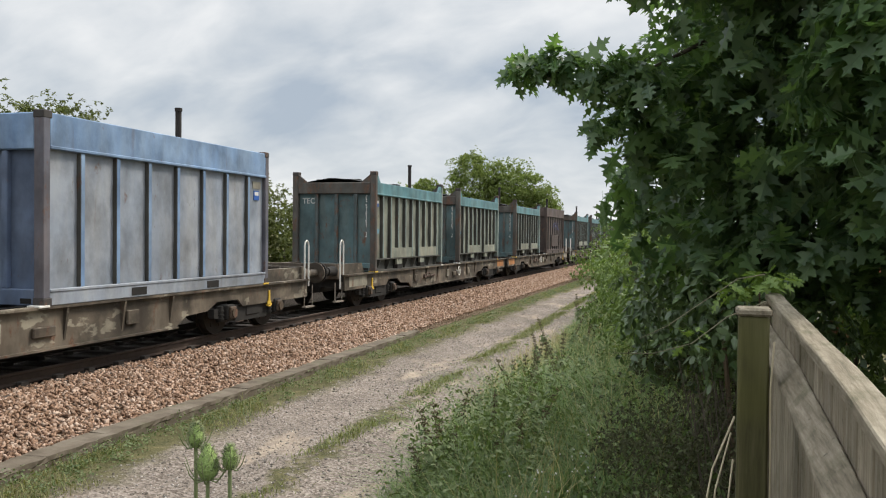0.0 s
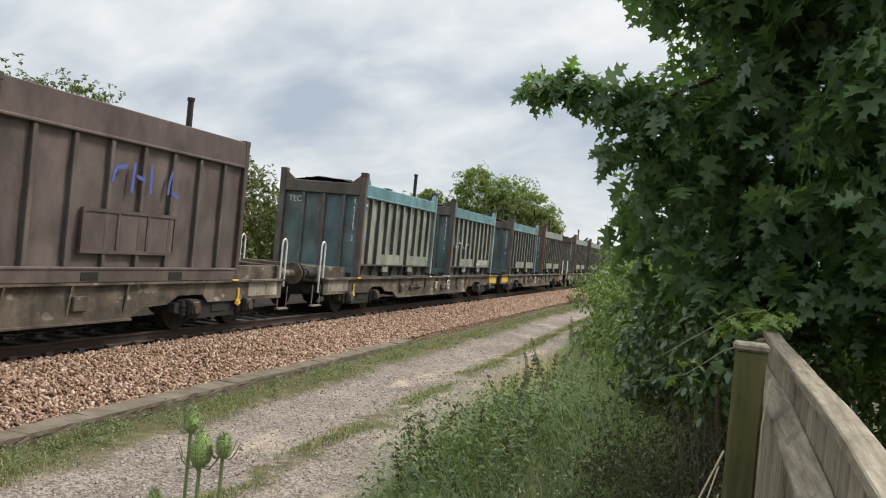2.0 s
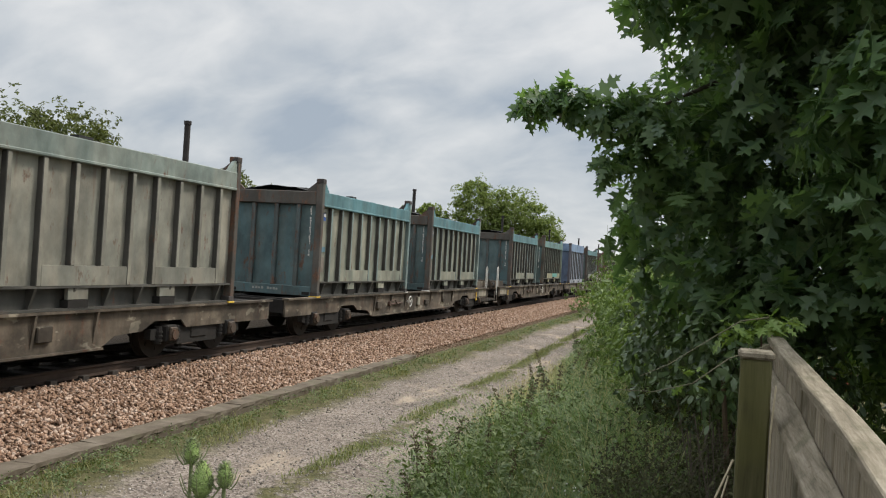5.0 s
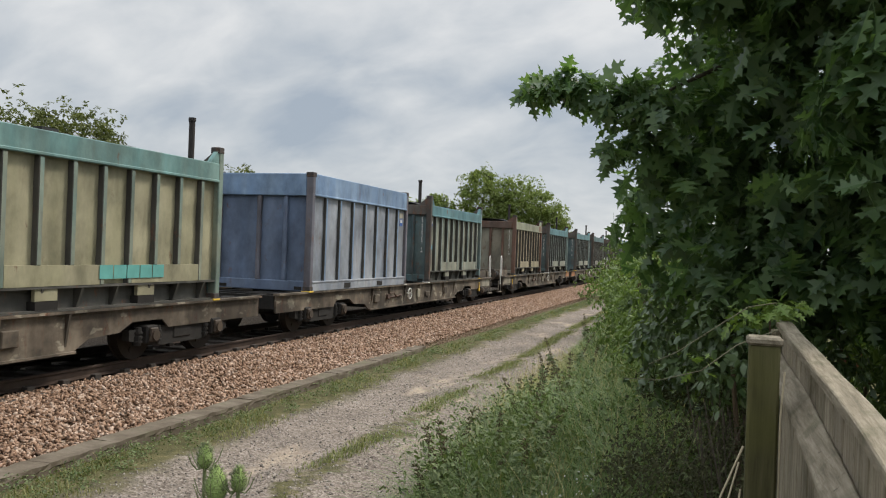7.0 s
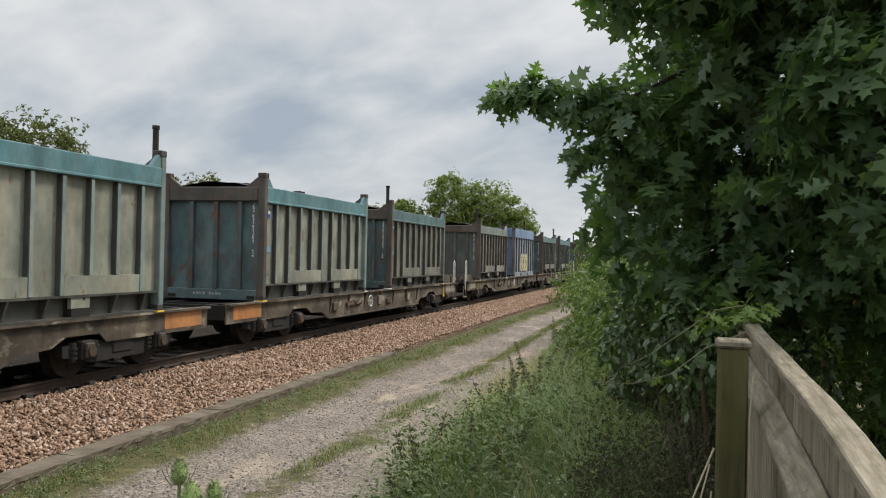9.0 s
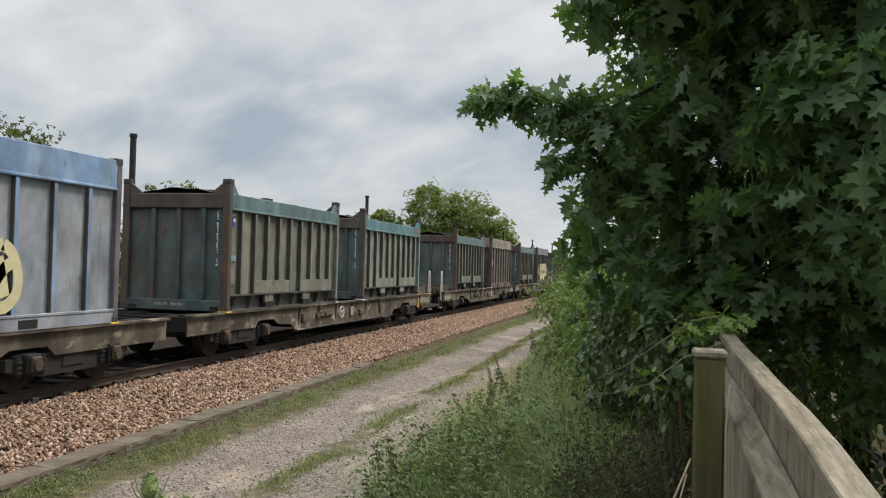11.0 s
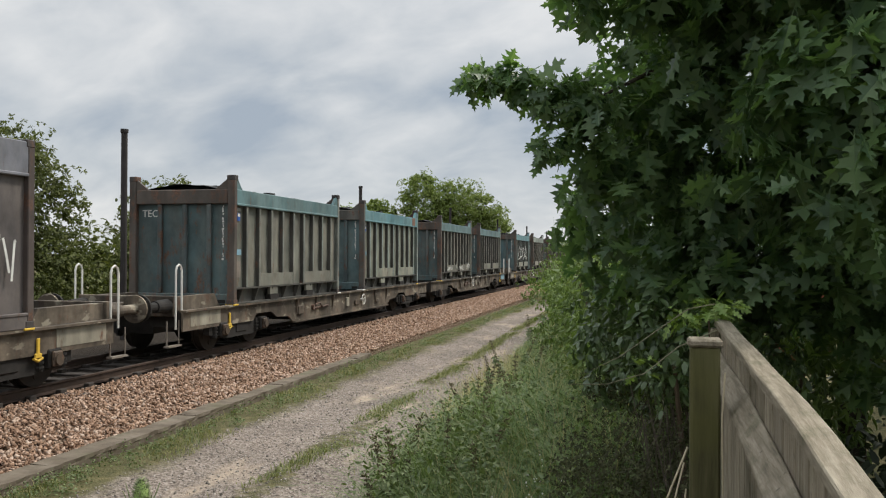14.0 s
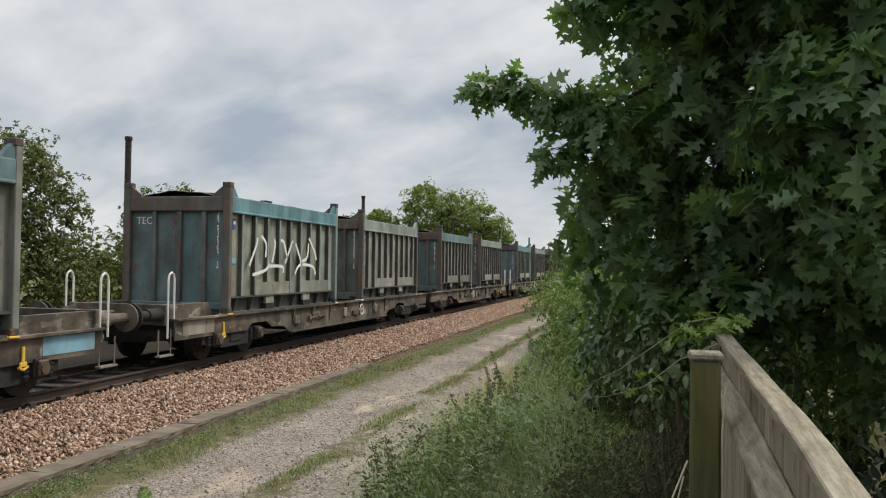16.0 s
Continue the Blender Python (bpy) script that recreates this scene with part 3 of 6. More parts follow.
        part("name_plate", once("nplate", lambda: boxes((CW - 0.098, CW - 0.081, 0.22, 0.47, 1.02, 1.14))), M_BLUEPATCH, t, "small pale blue plate")
        part("notice", once("notice", lambda: boxes((CW - 0.098, CW - 0.084, 0.24, 0.46, 1.945, 2.01))), M_GREY_MARK, t, "faded pale notice")
        part("plate", once("plate", lambda: boxes((CW - 0.098, CW - 0.080, 0.26, 0.44, 0.56, 0.90))), M_GREY_TAG, t, "grey data plate")
        part("code_bars", once("codeb", lambda: boxes(*[(0.885 + 0.008 * ((i * 3) % 4), 0.93 - 0.006 * ((i * 7) % 3), 0.10, 0.1035, 0.92 + 0.052 * i, 0.955 + 0.052 * i + 0.006 * ((i * 5) % 3)) for i in range(22) if i not in (3, 4, 17)])), M_WHITE, t, "column of small white code marks")["kind"] = "stuff"
    for fn in extra:
        fn(t)
    return t

def solebar_profile(L, b0, b1):
    """Side outline of a wagon's frame: shallow and arched over the bogies, deep between them. Heights from the rail head."""
    up, end_z, arch_z, low = 0.885, 0.50, 0.64, 0.31
    pts = [(0, up), (0, end_z), (b0 + 0.45, end_z), (b0 + 0.62, arch_z), (b0 + 1.35, arch_z), (b0 + 1.65, 0.50), (b0 + 2.3, 0.47), (b0 + 2.6, low)]
    pts += [(b1 - 2.6, low), (b1 - 2.3, 0.47), (b1 - 1.65, 0.50), (b1 - 1.35, arch_z), (b1 - 0.62, arch_z), (b1 - 0.45, end_z), (L, end_z), (L, up)]
    return pts


def wheelset_mesh():
    bm = bmesh.new()
    for s in (-1, 1):
        add_cyl(bm, (s * 0.70, 0, 0), (s * 0.83, 0, 0), 0.42, seg=24)
        add_cyl(bm, (s * 0.675, 0, 0), (s * 0.70, 0, 0), 0.45, seg=24)
        add_cyl(bm, (s * 0.83, 0, 0), (s * 0.86, 0, 0), 0.12, seg=12)
        for i in range(6):
            a = math.pi * i / 3
            add_cyl(bm, (s * 0.83, 0.27 * math.cos(a), 0.27 * math.sin(a)), (s * 0.84, 0.27 * math.cos(a), 0.27 * math.sin(a)), 0.05, seg=8)
    add_cyl(bm, (-0.8, 0, 0), (0.8, 0, 0), 0.08, seg=12)
    return bm


def bogie_mesh():
    bm = bmesh.new()
    for s in (-1, 1):
        prism(bm, [(-1.35, 0.50), (-1.35, 0.34), (-0.6, 0.22), (0.6, 0.22), (1.35, 0.34), (1.35, 0.50), (0.5, 0.52), (-0.5, 0.52)], "x", s * 0.95, s * 1.08)
        for c in (-0.9, 0.9):
            add_box(bm, min(s * 0.95, s * 1.17), max(s * 0.95, s * 1.17), c - 0.14, c + 0.14, 0.28, 0.56, 0.02)
            add_cyl(bm, (s * 1.17, c, 0.42), (s * 1.21, c, 0.42), 0.10, seg=12)
            for q in (-0.24, 0.24):
                add_cyl(bm, (s * 1.06, c + q, 0.26), (s * 1.06, c + q, 0.54), 0.065, seg=10)
                for z in (0.3, 0.37, 0.44):
                    add_cyl(bm, (s * 1.06, c + q, z), (s * 1.06, c + q, z + 0.03), 0.085, seg=10)
        add_box(bm, min(s * 0.9, s * 1.1), max(s * 0.9, s * 1.1), -0.25, 0.25, 0.30, 0.62, 0.02)
    add_box(bm, -1.0, 1.0, -0.22, 0.22, 0.34, 0.60)
    return bm


wagon_wheels = []


def platform(y, L, b0, b1, front_outer, patches):
    """One half of a twin container wagon: frame, deck beams, bogies, end gear. y is its end nearest the start."""
    t = empty("container_wagon", pose(TRACK_X, y, RAIL_Z))
    tagged(t, "grimy brown-grey steel flat container wagon on rails", "rail wagon", "wagons of the train")
    key = f"{L:.2f}{b0:.2f}{front_outer}"
    for sx in (1, -1):
        def sole(sx=sx):
            bm = prism(bmesh.new(), solebar_profile(L, b0, b1), "x", sx * 1.10, sx * 1.135)
            add_box(bm, min(sx * 1.06, sx * 1.21), max(sx * 1.06, sx * 1.21), 0, L, 0.855, 0.892)
            add_box(bm, min(sx * 1.06, sx * 1.19), max(sx * 1.06, sx * 1.19), b0 + 2.6, b1 - 2.6, 0.295, 0.325)
            return bm
        part("solebar", once(f"sole{sx}{key}", sole), M_FRAME, t)
        for q in np.linspace(b0 + 2.75, b1 - 2.75, 7):
            sf = part("stiffener", once(f"stiff{sx}", lambda: prism(bmesh.new(), [(sx * 1.133, 0.38), (sx * 1.133, 0.855), (sx * 1.205, 0.855)], "y", -0.02, 0.02)), M_FRAME, t)
            sf.location.y = q
    def spine():
        bm = boxes((-0.35, 0.35, 0.25, L - 0.25, 0.42, 0.82))
        for q in np.arange(0.5, L, 1.55):
            add_box(bm, -1.10, 1.10, q - 0.06, q + 0.06, 0.62, 0.87)
        for q in (0.06, L - 0.06):
            add_box(bm, -1.08, 1.08, q - 0.05, q + 0.05, 0.58, 0.86)
        for s in (-0.62, 0.62):
            add_box(bm, s - 0.07, s + 0.07, 0.1, L - 0.1, 0.70, 0.86)
        for q in (b0 + 3.6, (b0 + b1) / 2 + 0.6, b1 - 4.4):
            add_box(bm, -0.75, 0.75, q, q + 0.9, 0.28, 0.62, 0.02)
        return bm
    part("underframe", once(f"spine{key}", spine), M_BOGIE, t)
    for b in (b0, b1):
        bo = part("bogie", once("bogie", bogie_mesh), M_BOGIE, t)
        bo.location.y = b
        for c in (-0.9, 0.9):
            w = part("wheelset", once("wheelset", wheelset_mesh), M_WHEEL, bo)
            w.location = (0, c, 0.42)
            wagon_wheels.append(w)
            for s in (-1, 1):
                ax = part("axlebox", once("axlebox", lambda: add_cyl(boxes((-0.035, 0.02, -0.10, 0.10, -0.11, 0.11), bevel=0.018), (0, 0, -0.01), (0.05, 0, -0.01), 0.085, seg=12)), M_AXLE, bo)
                ax.location, ax.rotation_euler.z = (s * 1.20, c, 0.42), 0 if s > 0 else math.pi
    # handwheel for the brake, mid-frame
    def handwheel():
        bm = bmesh.new()
        ring = [(0, 0.15 * math.cos(a), 0.15 * math.sin(a)) for a in (2 * math.pi * i / 20 for i in range(21))]
        add_tube(bm, ring, 0.014, 6)
        for i in range(3):
            a = 2 * math.pi * i / 3 + 0.5
            add_cyl(bm, (0, 0, 0), (0, 0.15 * math.cos(a), 0.15 * math.sin(a)), 0.006, seg=6)
        add_cyl(bm, (-0.1, 0, 0), (0.01, 0, 0), 0.025, seg=8)
        return bm
    hw = part("handwheel", once("handwheel", handwheel), M_WHITE, t, "white-painted brake handwheel")
    hw.location = (1.24, 9.85 if front_outer else 7.7, 0.62)
    def fittings():
        bm = bmesh.new()
        r = random.Random(3)
        add_box(bm, 1.13, 1.19, 6.1, 7.2, 0.56, 0.6, 0.01)
        add_tube(bm, [(1.17, 6.3, 0.66), (1.2, 6.5, 0.70), (1.2, 6.7, 0.58), (1.2, 7.1, 0.62)], 0.02, 6)
        add_cyl(bm, (1.13, 6.15, 0.6), (1.2, 6.15, 0.6), 0.07, seg=10)
        return bm
    part("brake_gear", once("fitt", fittings), M_RUST, t)
    for q, w, h_ in ((5.2, 0.3, 0.2), (8.55, 0.22, 0.25), (9.3, 0.4, 0.14), (11.2, 0.28, 0.22)):
        vb = part("frame_box", once(f"fbox{q}", lambda: boxes((1.137, 1.19, 0, w, 0.48, 0.48 + h_), bevel=0.012)), M_CREAM if q == 8.55 else M_FRAME, t)
        vb.location.y = q
    for k, q in enumerate((1.9, 7.85, 9.95, 15.9)):
        sp = part("spigot", once("spig", lambda: boxes((1.02, 1.23, -0.10, 0.10, 0.875, 0.91), bevel=0.008)), M_YELLOW if k % 3 == 0 else M_WHITE, t)
        sp.location.y = q if front_outer else q - 0.5
    # outer end gear
    oy, sg = (0.0, -1) if front_outer else (L, 1)
    def handrail():
        bm = bmesh.new()
        add_tube(bm, [(0, 0, 0.55), (0, 0, 1.62), (0, 0.03, 1.70), (0, 0.10, 1.74), (0, 0.17, 1.70), (0, 0.20, 1.62), (0, 0.20, 0.72)], 0.019, 8)
        return bm
    for xx in (1.06, -1.06):
        h = part("handrail", once("handrail", handrail), M_WHITE, t, "white tubular shunter's handrail")
        h.location = (xx, oy + (0.22 if sg < 0 else -0.32) + sg * 0.35, 0)
        st = part("step", once("step", lambda: add_tube(add_tube(boxes((-0.05, 0.05, -0.22, 0.22, 0.14, 0.17)), [(0, -0.2, 0.15), (0, -0.2, 0.62)], 0.016, 6), [(0, 0.2, 0.15), (0, 0.2, 0.62)], 0.012, 6)), M_GREY_TAG, t)
        st.location = (xx, oy + sg * 0.22, 0.1)
    def buffer():
        bm = bmesh.new()
        add_cyl(bm, (0, 0, 0), (0, 0.42 * sg, 0), 0.13, 0.11, seg=16)
        add_cyl(bm, (0, 0.42 * sg, 0), (0, 0.86 * sg, 0), 0.085, seg=12)
        add_cyl(bm, (0, 0.86 * sg, 0), (0, 0.90 * sg, 0), 0.24, seg=20)
        return bm
    for xx in (0.87, -0.87):
        bu = part("buffer", once(f"buf{sg}", buffer), M_FRAME if sg > 0 else M_BOGIE, t)
        bu.location = (xx, oy + sg * 0.1, 0.98)
    def end_frame():
        bm = bmesh.new()
        for s in (-1, 1):
            prism(bm, [(oy - sg * 1.7, 0.88), (oy + sg * 0.1, 0.88), (oy + sg * 0.1, 1.14), (oy - sg * 1.5, 1.14)], "x", s * 0.80, s * 0.95)
        add_box(bm, -1.0, 1.0, min(oy, oy + sg * 0.12), max(oy, oy + sg * 0.12), 0.78, 1.16, 0.01)
        add_box(bm, -0.15, 0.15, min(oy, oy + sg * 0.75), max(oy, oy + sg * 0.75), 0.88, 1.04, 0.01)
        return bm
    part("end_frame", once(f"endf{key}", end_frame), M_FRAME, t)
    iy, ig = (L, 1) if front_outer else (0.0, -1)
    part("drawbar", once(f"draw{key}", lambda: boxes((-0.1, 0.1, min(iy, iy + ig * 0.36), max(iy, iy + ig * 0.36), 0.5, 0.66))), M_BOGIE, t)
    def hook():
        bm = boxes((0, 0.03, -0.03, 0.03, 0.16, 0.38), (0, 0.03, -0.07, 0.07, 0.1, 0.17), bevel=0.01)
        add_tube(bm, [(0.015, -0.09, 0.10), (0.015, 0, 0.06), (0.015, 0.09, 0.10)], 0.02, 6)
        return bm
    hk = part("hook", once("hook", hook), M_YELLOW, t, "yellow tie-down hook")
    hk.location = (1.14, 1.75 if front_outer else L - 1.75, 0.36)
    # worn colour patches on the frame's ends
    for q, mat_p in ((0.25, patches[0]), (L - 1.35, patches[1])):
        if mat_p:
            pp = part("paint_panel", once("ppanel", lambda: boxes((1.136, 1.142, 0, 1.15, 0.57, 0.835))), mat_p, t)
            pp.location.y = q
    return t


UNIT = 37.69
C_OFF = (0.0, 8.12, 17.71, 25.83)
FIRST = 21.0
train = []


def text_on(t, body, size, loc, rx, rz, material, label, name="lettering"):
    cu = bpy.data.curves.new(name, "FONT")
    cu.body, cu.size, cu.extrude = body, size, 0.002
    tmp = bpy.data.objects.new(name, cu)
    scene.collection.objects.link(tmp)
    me = bpy.data.meshes.new_from_object(tmp.evaluated_get(bpy.context.evaluated_depsgraph_get()))
    bpy.data.objects.remove(tmp)
    ob = part(name, me, material, t, label)
    ob.matrix_basis = pose(*loc, rx, 0, rz)
    return ob


def tec(t):
    if "tec" not in cache:
        ob = text_on(t, "TEC", 0.21, (-0.97, 0.10, 1.82), 90, 0, M_WHITE, "white letters TEC")
        cache["tec"] = ob.data
    else:
        ob = part("lettering", cache["tec"], M_WHITE, t, "white letters TEC")
        ob.matrix_basis = pose(-0.97, 0.10, 1.82, 90, 0, 0)


def c_first(kind, scheme, y, extra=()):
    return container(kind, scheme, y, (tec, *extra) if kind == "A" else extra)


# each unit: four containers (kind, colours), patches of the two half-wagons
TRAIN = [
    (("A", "teal"), ("A", "teal"), ("A", "grey"), ("B", "blue")),
    (("A", "teal"), ("A", "teal"), ("A", "teal"), ("B", "brown")),
    (("A", "teal"), ("A", "teal"), ("A", "teal"), ("A", "rust")),
    (("A", "grey"), ("A", "grey"), ("A", "teal"), ("A", "teal")),
    (("A", "teal"), ("A", "olive"), ("B", "blue"), ("A", "teal")),
    (("A", "tan"), ("A", "teal"), ("A", "teal"), ("A", "dusk")),
    (("A", "grey"), ("B", "blue"), ("A", "dusk"), ("A", "teal")),
    (("A", "dusk"), ("B", "mauve"), ("A", "dusk"), ("B", "slate")),
    (("A", "dusk"), ("A", "teal"), ("A", "dusk"), ("A", "dusk")),
    (("A", "teal"), ("A", "grey"), ("A", "dusk"), ("A", "grey")),
    (("A", "teal"), ("A", "grey"), ("B", "slate"), ("B", "brown")),
]
PATCH = [(None, None), (M_CREAM, M_ORANGE, M_ORANGE, M_CREAM), (M_CREAM, M_YELLOW, M_YELLOW, M_CREAM), (M_CREAM, None, None, M_CREAM), (M_CREAM, None, None, M_CREAM),
         (M_CREAM, M_ORANGE, M_ORANGE, M_CREAM), (M_CREAM, None, None, M_CREAM), (M_CREAM, M_BLUEPATCH, M_CREAM, M_CREAM), (M_CREAM, None, None, M_BLUEPATCH), (M_CREAM, None, None, M_CREAM), (M_CREAM, None, None, M_CREAM)]
EXTRA = {}


def build_train():
    for u, cs in enumerate(TRAIN):
        y0 = FIRST + (u - 1) * UNIT
        pt = (*PATCH[u], None, None)[:4]
        for i, (kind, scheme) in enumerate(cs):
            if u == 0 and i < 2:
                continue
            ex = EXTRA.get((u, i), ())
            train.append((c_first if i == 0 else container)(kind, scheme, y0 + C_OFF[i], ex))
        if u > 0:
            train.append(platform(y0 - 1.8, 17.5, 2.4, 15.1, True, pt[:2]))
        train.append(platform(y0 + 16.4, 17.4, 2.3, 15.1, False, pt[2:]))


# ---- ground ----
def smooth(a, b, v):
    k = np.clip((v - a) / (b - a), 0, 1)
    return k * k * (3 - 2 * k)


def bank_foot(y):
    return -2.45 - 0.05 * np.clip(y - 7, -4, 30)


def ground_z(x, y):
    x, y = np.asarray(x, float), np.asarray(y, float)
    z = 0.02 * np.sin(0.9 * x + 0.4 * y) * smooth(40, 5, np.abs(x))
    z = z - 0.05 * np.exp(-((x + 4.75) / 0.5) ** 2) - 0.05 * np.exp(-((x + 3.35) / 0.35) ** 2)
    fx = bank_foot(y)
    z = z + 0.85 * smooth(fx, fx + 2.7, x)
    z = z + 0.65 * smooth(-16.6, -18.0, x)
    z = z - 0.25 * smooth(-6.5, -6.8, x) * smooth(-16.6, -16.3, x)
    return z


def build_ground():
    xs = np.concatenate([[-2500, -900, -300, -120, -60, -35, -25], np.arange(-19, -12, 0.7), np.arange(-12, -6.8, 0.8), np.arange(-6.8, 1.5, 0.12), np.arange(1.6, 8, 0.8), [12, 25, 60, 150, 500, 2500]])
    ys = np.concatenate([[-2500, -900, -400, -150, -60, -25, -10], np.arange(-5, 40, 0.3), np.arange(40, 90, 2.0), [95, 110, 140, 200, 400, 1200, 4500]])
    X, Y = np.meshgrid(xs, ys, indexing="ij")
    v = np.stack([X, Y, ground_z(X, Y)], axis=2).reshape(-1, 3)
    nx, ny = len(xs), len(ys)
    i, j = np.meshgrid(np.arange(nx - 1), np.arange(ny - 1), indexing="ij")
    a = (i * ny + j).ravel()
    f = np.stack([a, a + ny, a + ny + 1, a + 1], axis=1)
    m = Mat("ground_gravel_and_grass", 0.95, 0, 0.15)
    pos = m.world_co()
    s = m.sep(pos)
    wob = m.math("MULTIPLY", m.math("SUBTRACT", m.noise(0.8, 5, 0.65, pos), 0.5), 1.3)
    fw = m.math("MULTIPLY", m.math("SUBTRACT", m.noise(7, 4, 0.6, pos), 0.5), 0.55)
    xx = m.math("ADD", m.math("ADD", s[0], wob), fw)
    stones = m.ramp(m.sep(m.voronoi(38, pos))[0], (0.0, (0.11, 0.087, 0.070)), (0.5, (0.19, 0.157, 0.131)), (1.0, (0.305, 0.262, 0.225)))
    tone = m.ramp(m.noise(0.6, 4, 0.6, pos), (0.35, 0.78), (0.65, 1.12))
    gravel = m.mix(1.0, stones, tone, "MULTIPLY")
    sand = m.ramp(m.noise(14, 5, 0.6, pos), (0.3, (0.26, 0.20, 0.145)), (0.7, (0.38, 0.32, 0.25)))
    sandm = m.ramp(m.noise(1.4, 4, 0.6, m.map(pos, (1, 0.35, 1))), (0.55, 0.0), (0.68, 1.0))
    gravel = m.mix(sandm, gravel, sand)
    grass = m.ramp(m.noise(5, 6, 0.7, pos), (0.3, (0.045, 0.045, 0.02)), (0.55, (0.10, 0.092, 0.042)), (0.75, (0.20, 0.158, 0.088)))
    ramp_l = m.n.new("ShaderNodeMapRange"); m.l.new(xx, ramp_l.inputs[0])
    ramp_l.inputs[1].default_value, ramp_l.inputs[2].default_value = -5.75, -5.35
    foot = m.math("ADD", m.math("MULTIPLY", m.math("MINIMUM", m.math("MAXIMUM", s[1], 3.0), 37.0), -0.05), -2.1)
    ramp_r = m.n.new("ShaderNodeMapRange"); m.l.new(m.math("SUBTRACT", foot, xx), ramp_r.inputs[0])
    ramp_r.inputs[1].default_value, ramp_r.inputs[2].default_value = -0.15, 0.3
    strip = m.math("ADD", m.math("ABSOLUTE", m.math("SUBTRACT", xx, m.math("ADD", m.math("MULTIPLY", s[1], -0.014), -3.84)), 0.0), m.math("MULTIPLY", m.math("SUBTRACT", m.noise(0.9, 3, 0.6, pos), 0.45), 0.8))
    ramp_s = m.n.new("ShaderNodeMapRange"); m.l.new(strip, ramp_s.inputs[0])
    ramp_s.inputs[1].default_value, ramp_s.inputs[2].default_value = 0.07, 0.24
    isgravel = m.math("MULTIPLY", m.math("MULTIPLY", ramp_l.outputs[0], ramp_r.outputs[0]), ramp_s.outputs[0])
    m.set("Base Color", m.mix(isgravel, grass, gravel))
    hgt = m.math("ADD", m.voronoi(38, pos, "Distance"), m.noise(9, 5, 0.6, pos))
    m.bump(hgt, 0.6, 0.02)
    g = part("ground", np_mesh("ground", v, f), m.m, None)
    tagged(g, "gravel access track with grassy verges beside railway", "ground", kind="structure")
    for p in g.data.polygons:
        p.use_smooth = True


def stone_template():
    r = np.random.default_rng(2)
    v = np.array([(1, 1, 1), (1, 1, -1), (1, -1, 1), (1, -1, -1), (-1, 1, 1), (-1, 1, -1), (-1, -1, 1), (-1, -1, -1)], float)
    v = v / 1.4 * (0.7 + 0.5 * r.random((8, 1))) + 0.18 * r.normal(size=(8, 3))
    f = np.array([(0, 2, 3), (0, 3, 1), (4, 5, 7), (4, 7, 6), (0, 1, 5), (0, 5, 4), (2, 6, 7), (2, 7, 3), (0, 4, 6), (0, 6, 2), (1, 3, 7), (1, 7, 5)])
    return v, f


def ballast_z(x):
    return np.interp(x, [-16.6, -12.4, -10.7, -8.3, -7.5, -6.62], [0.03, 0.1, 0.31, 0.31, 0.25, 0.10])


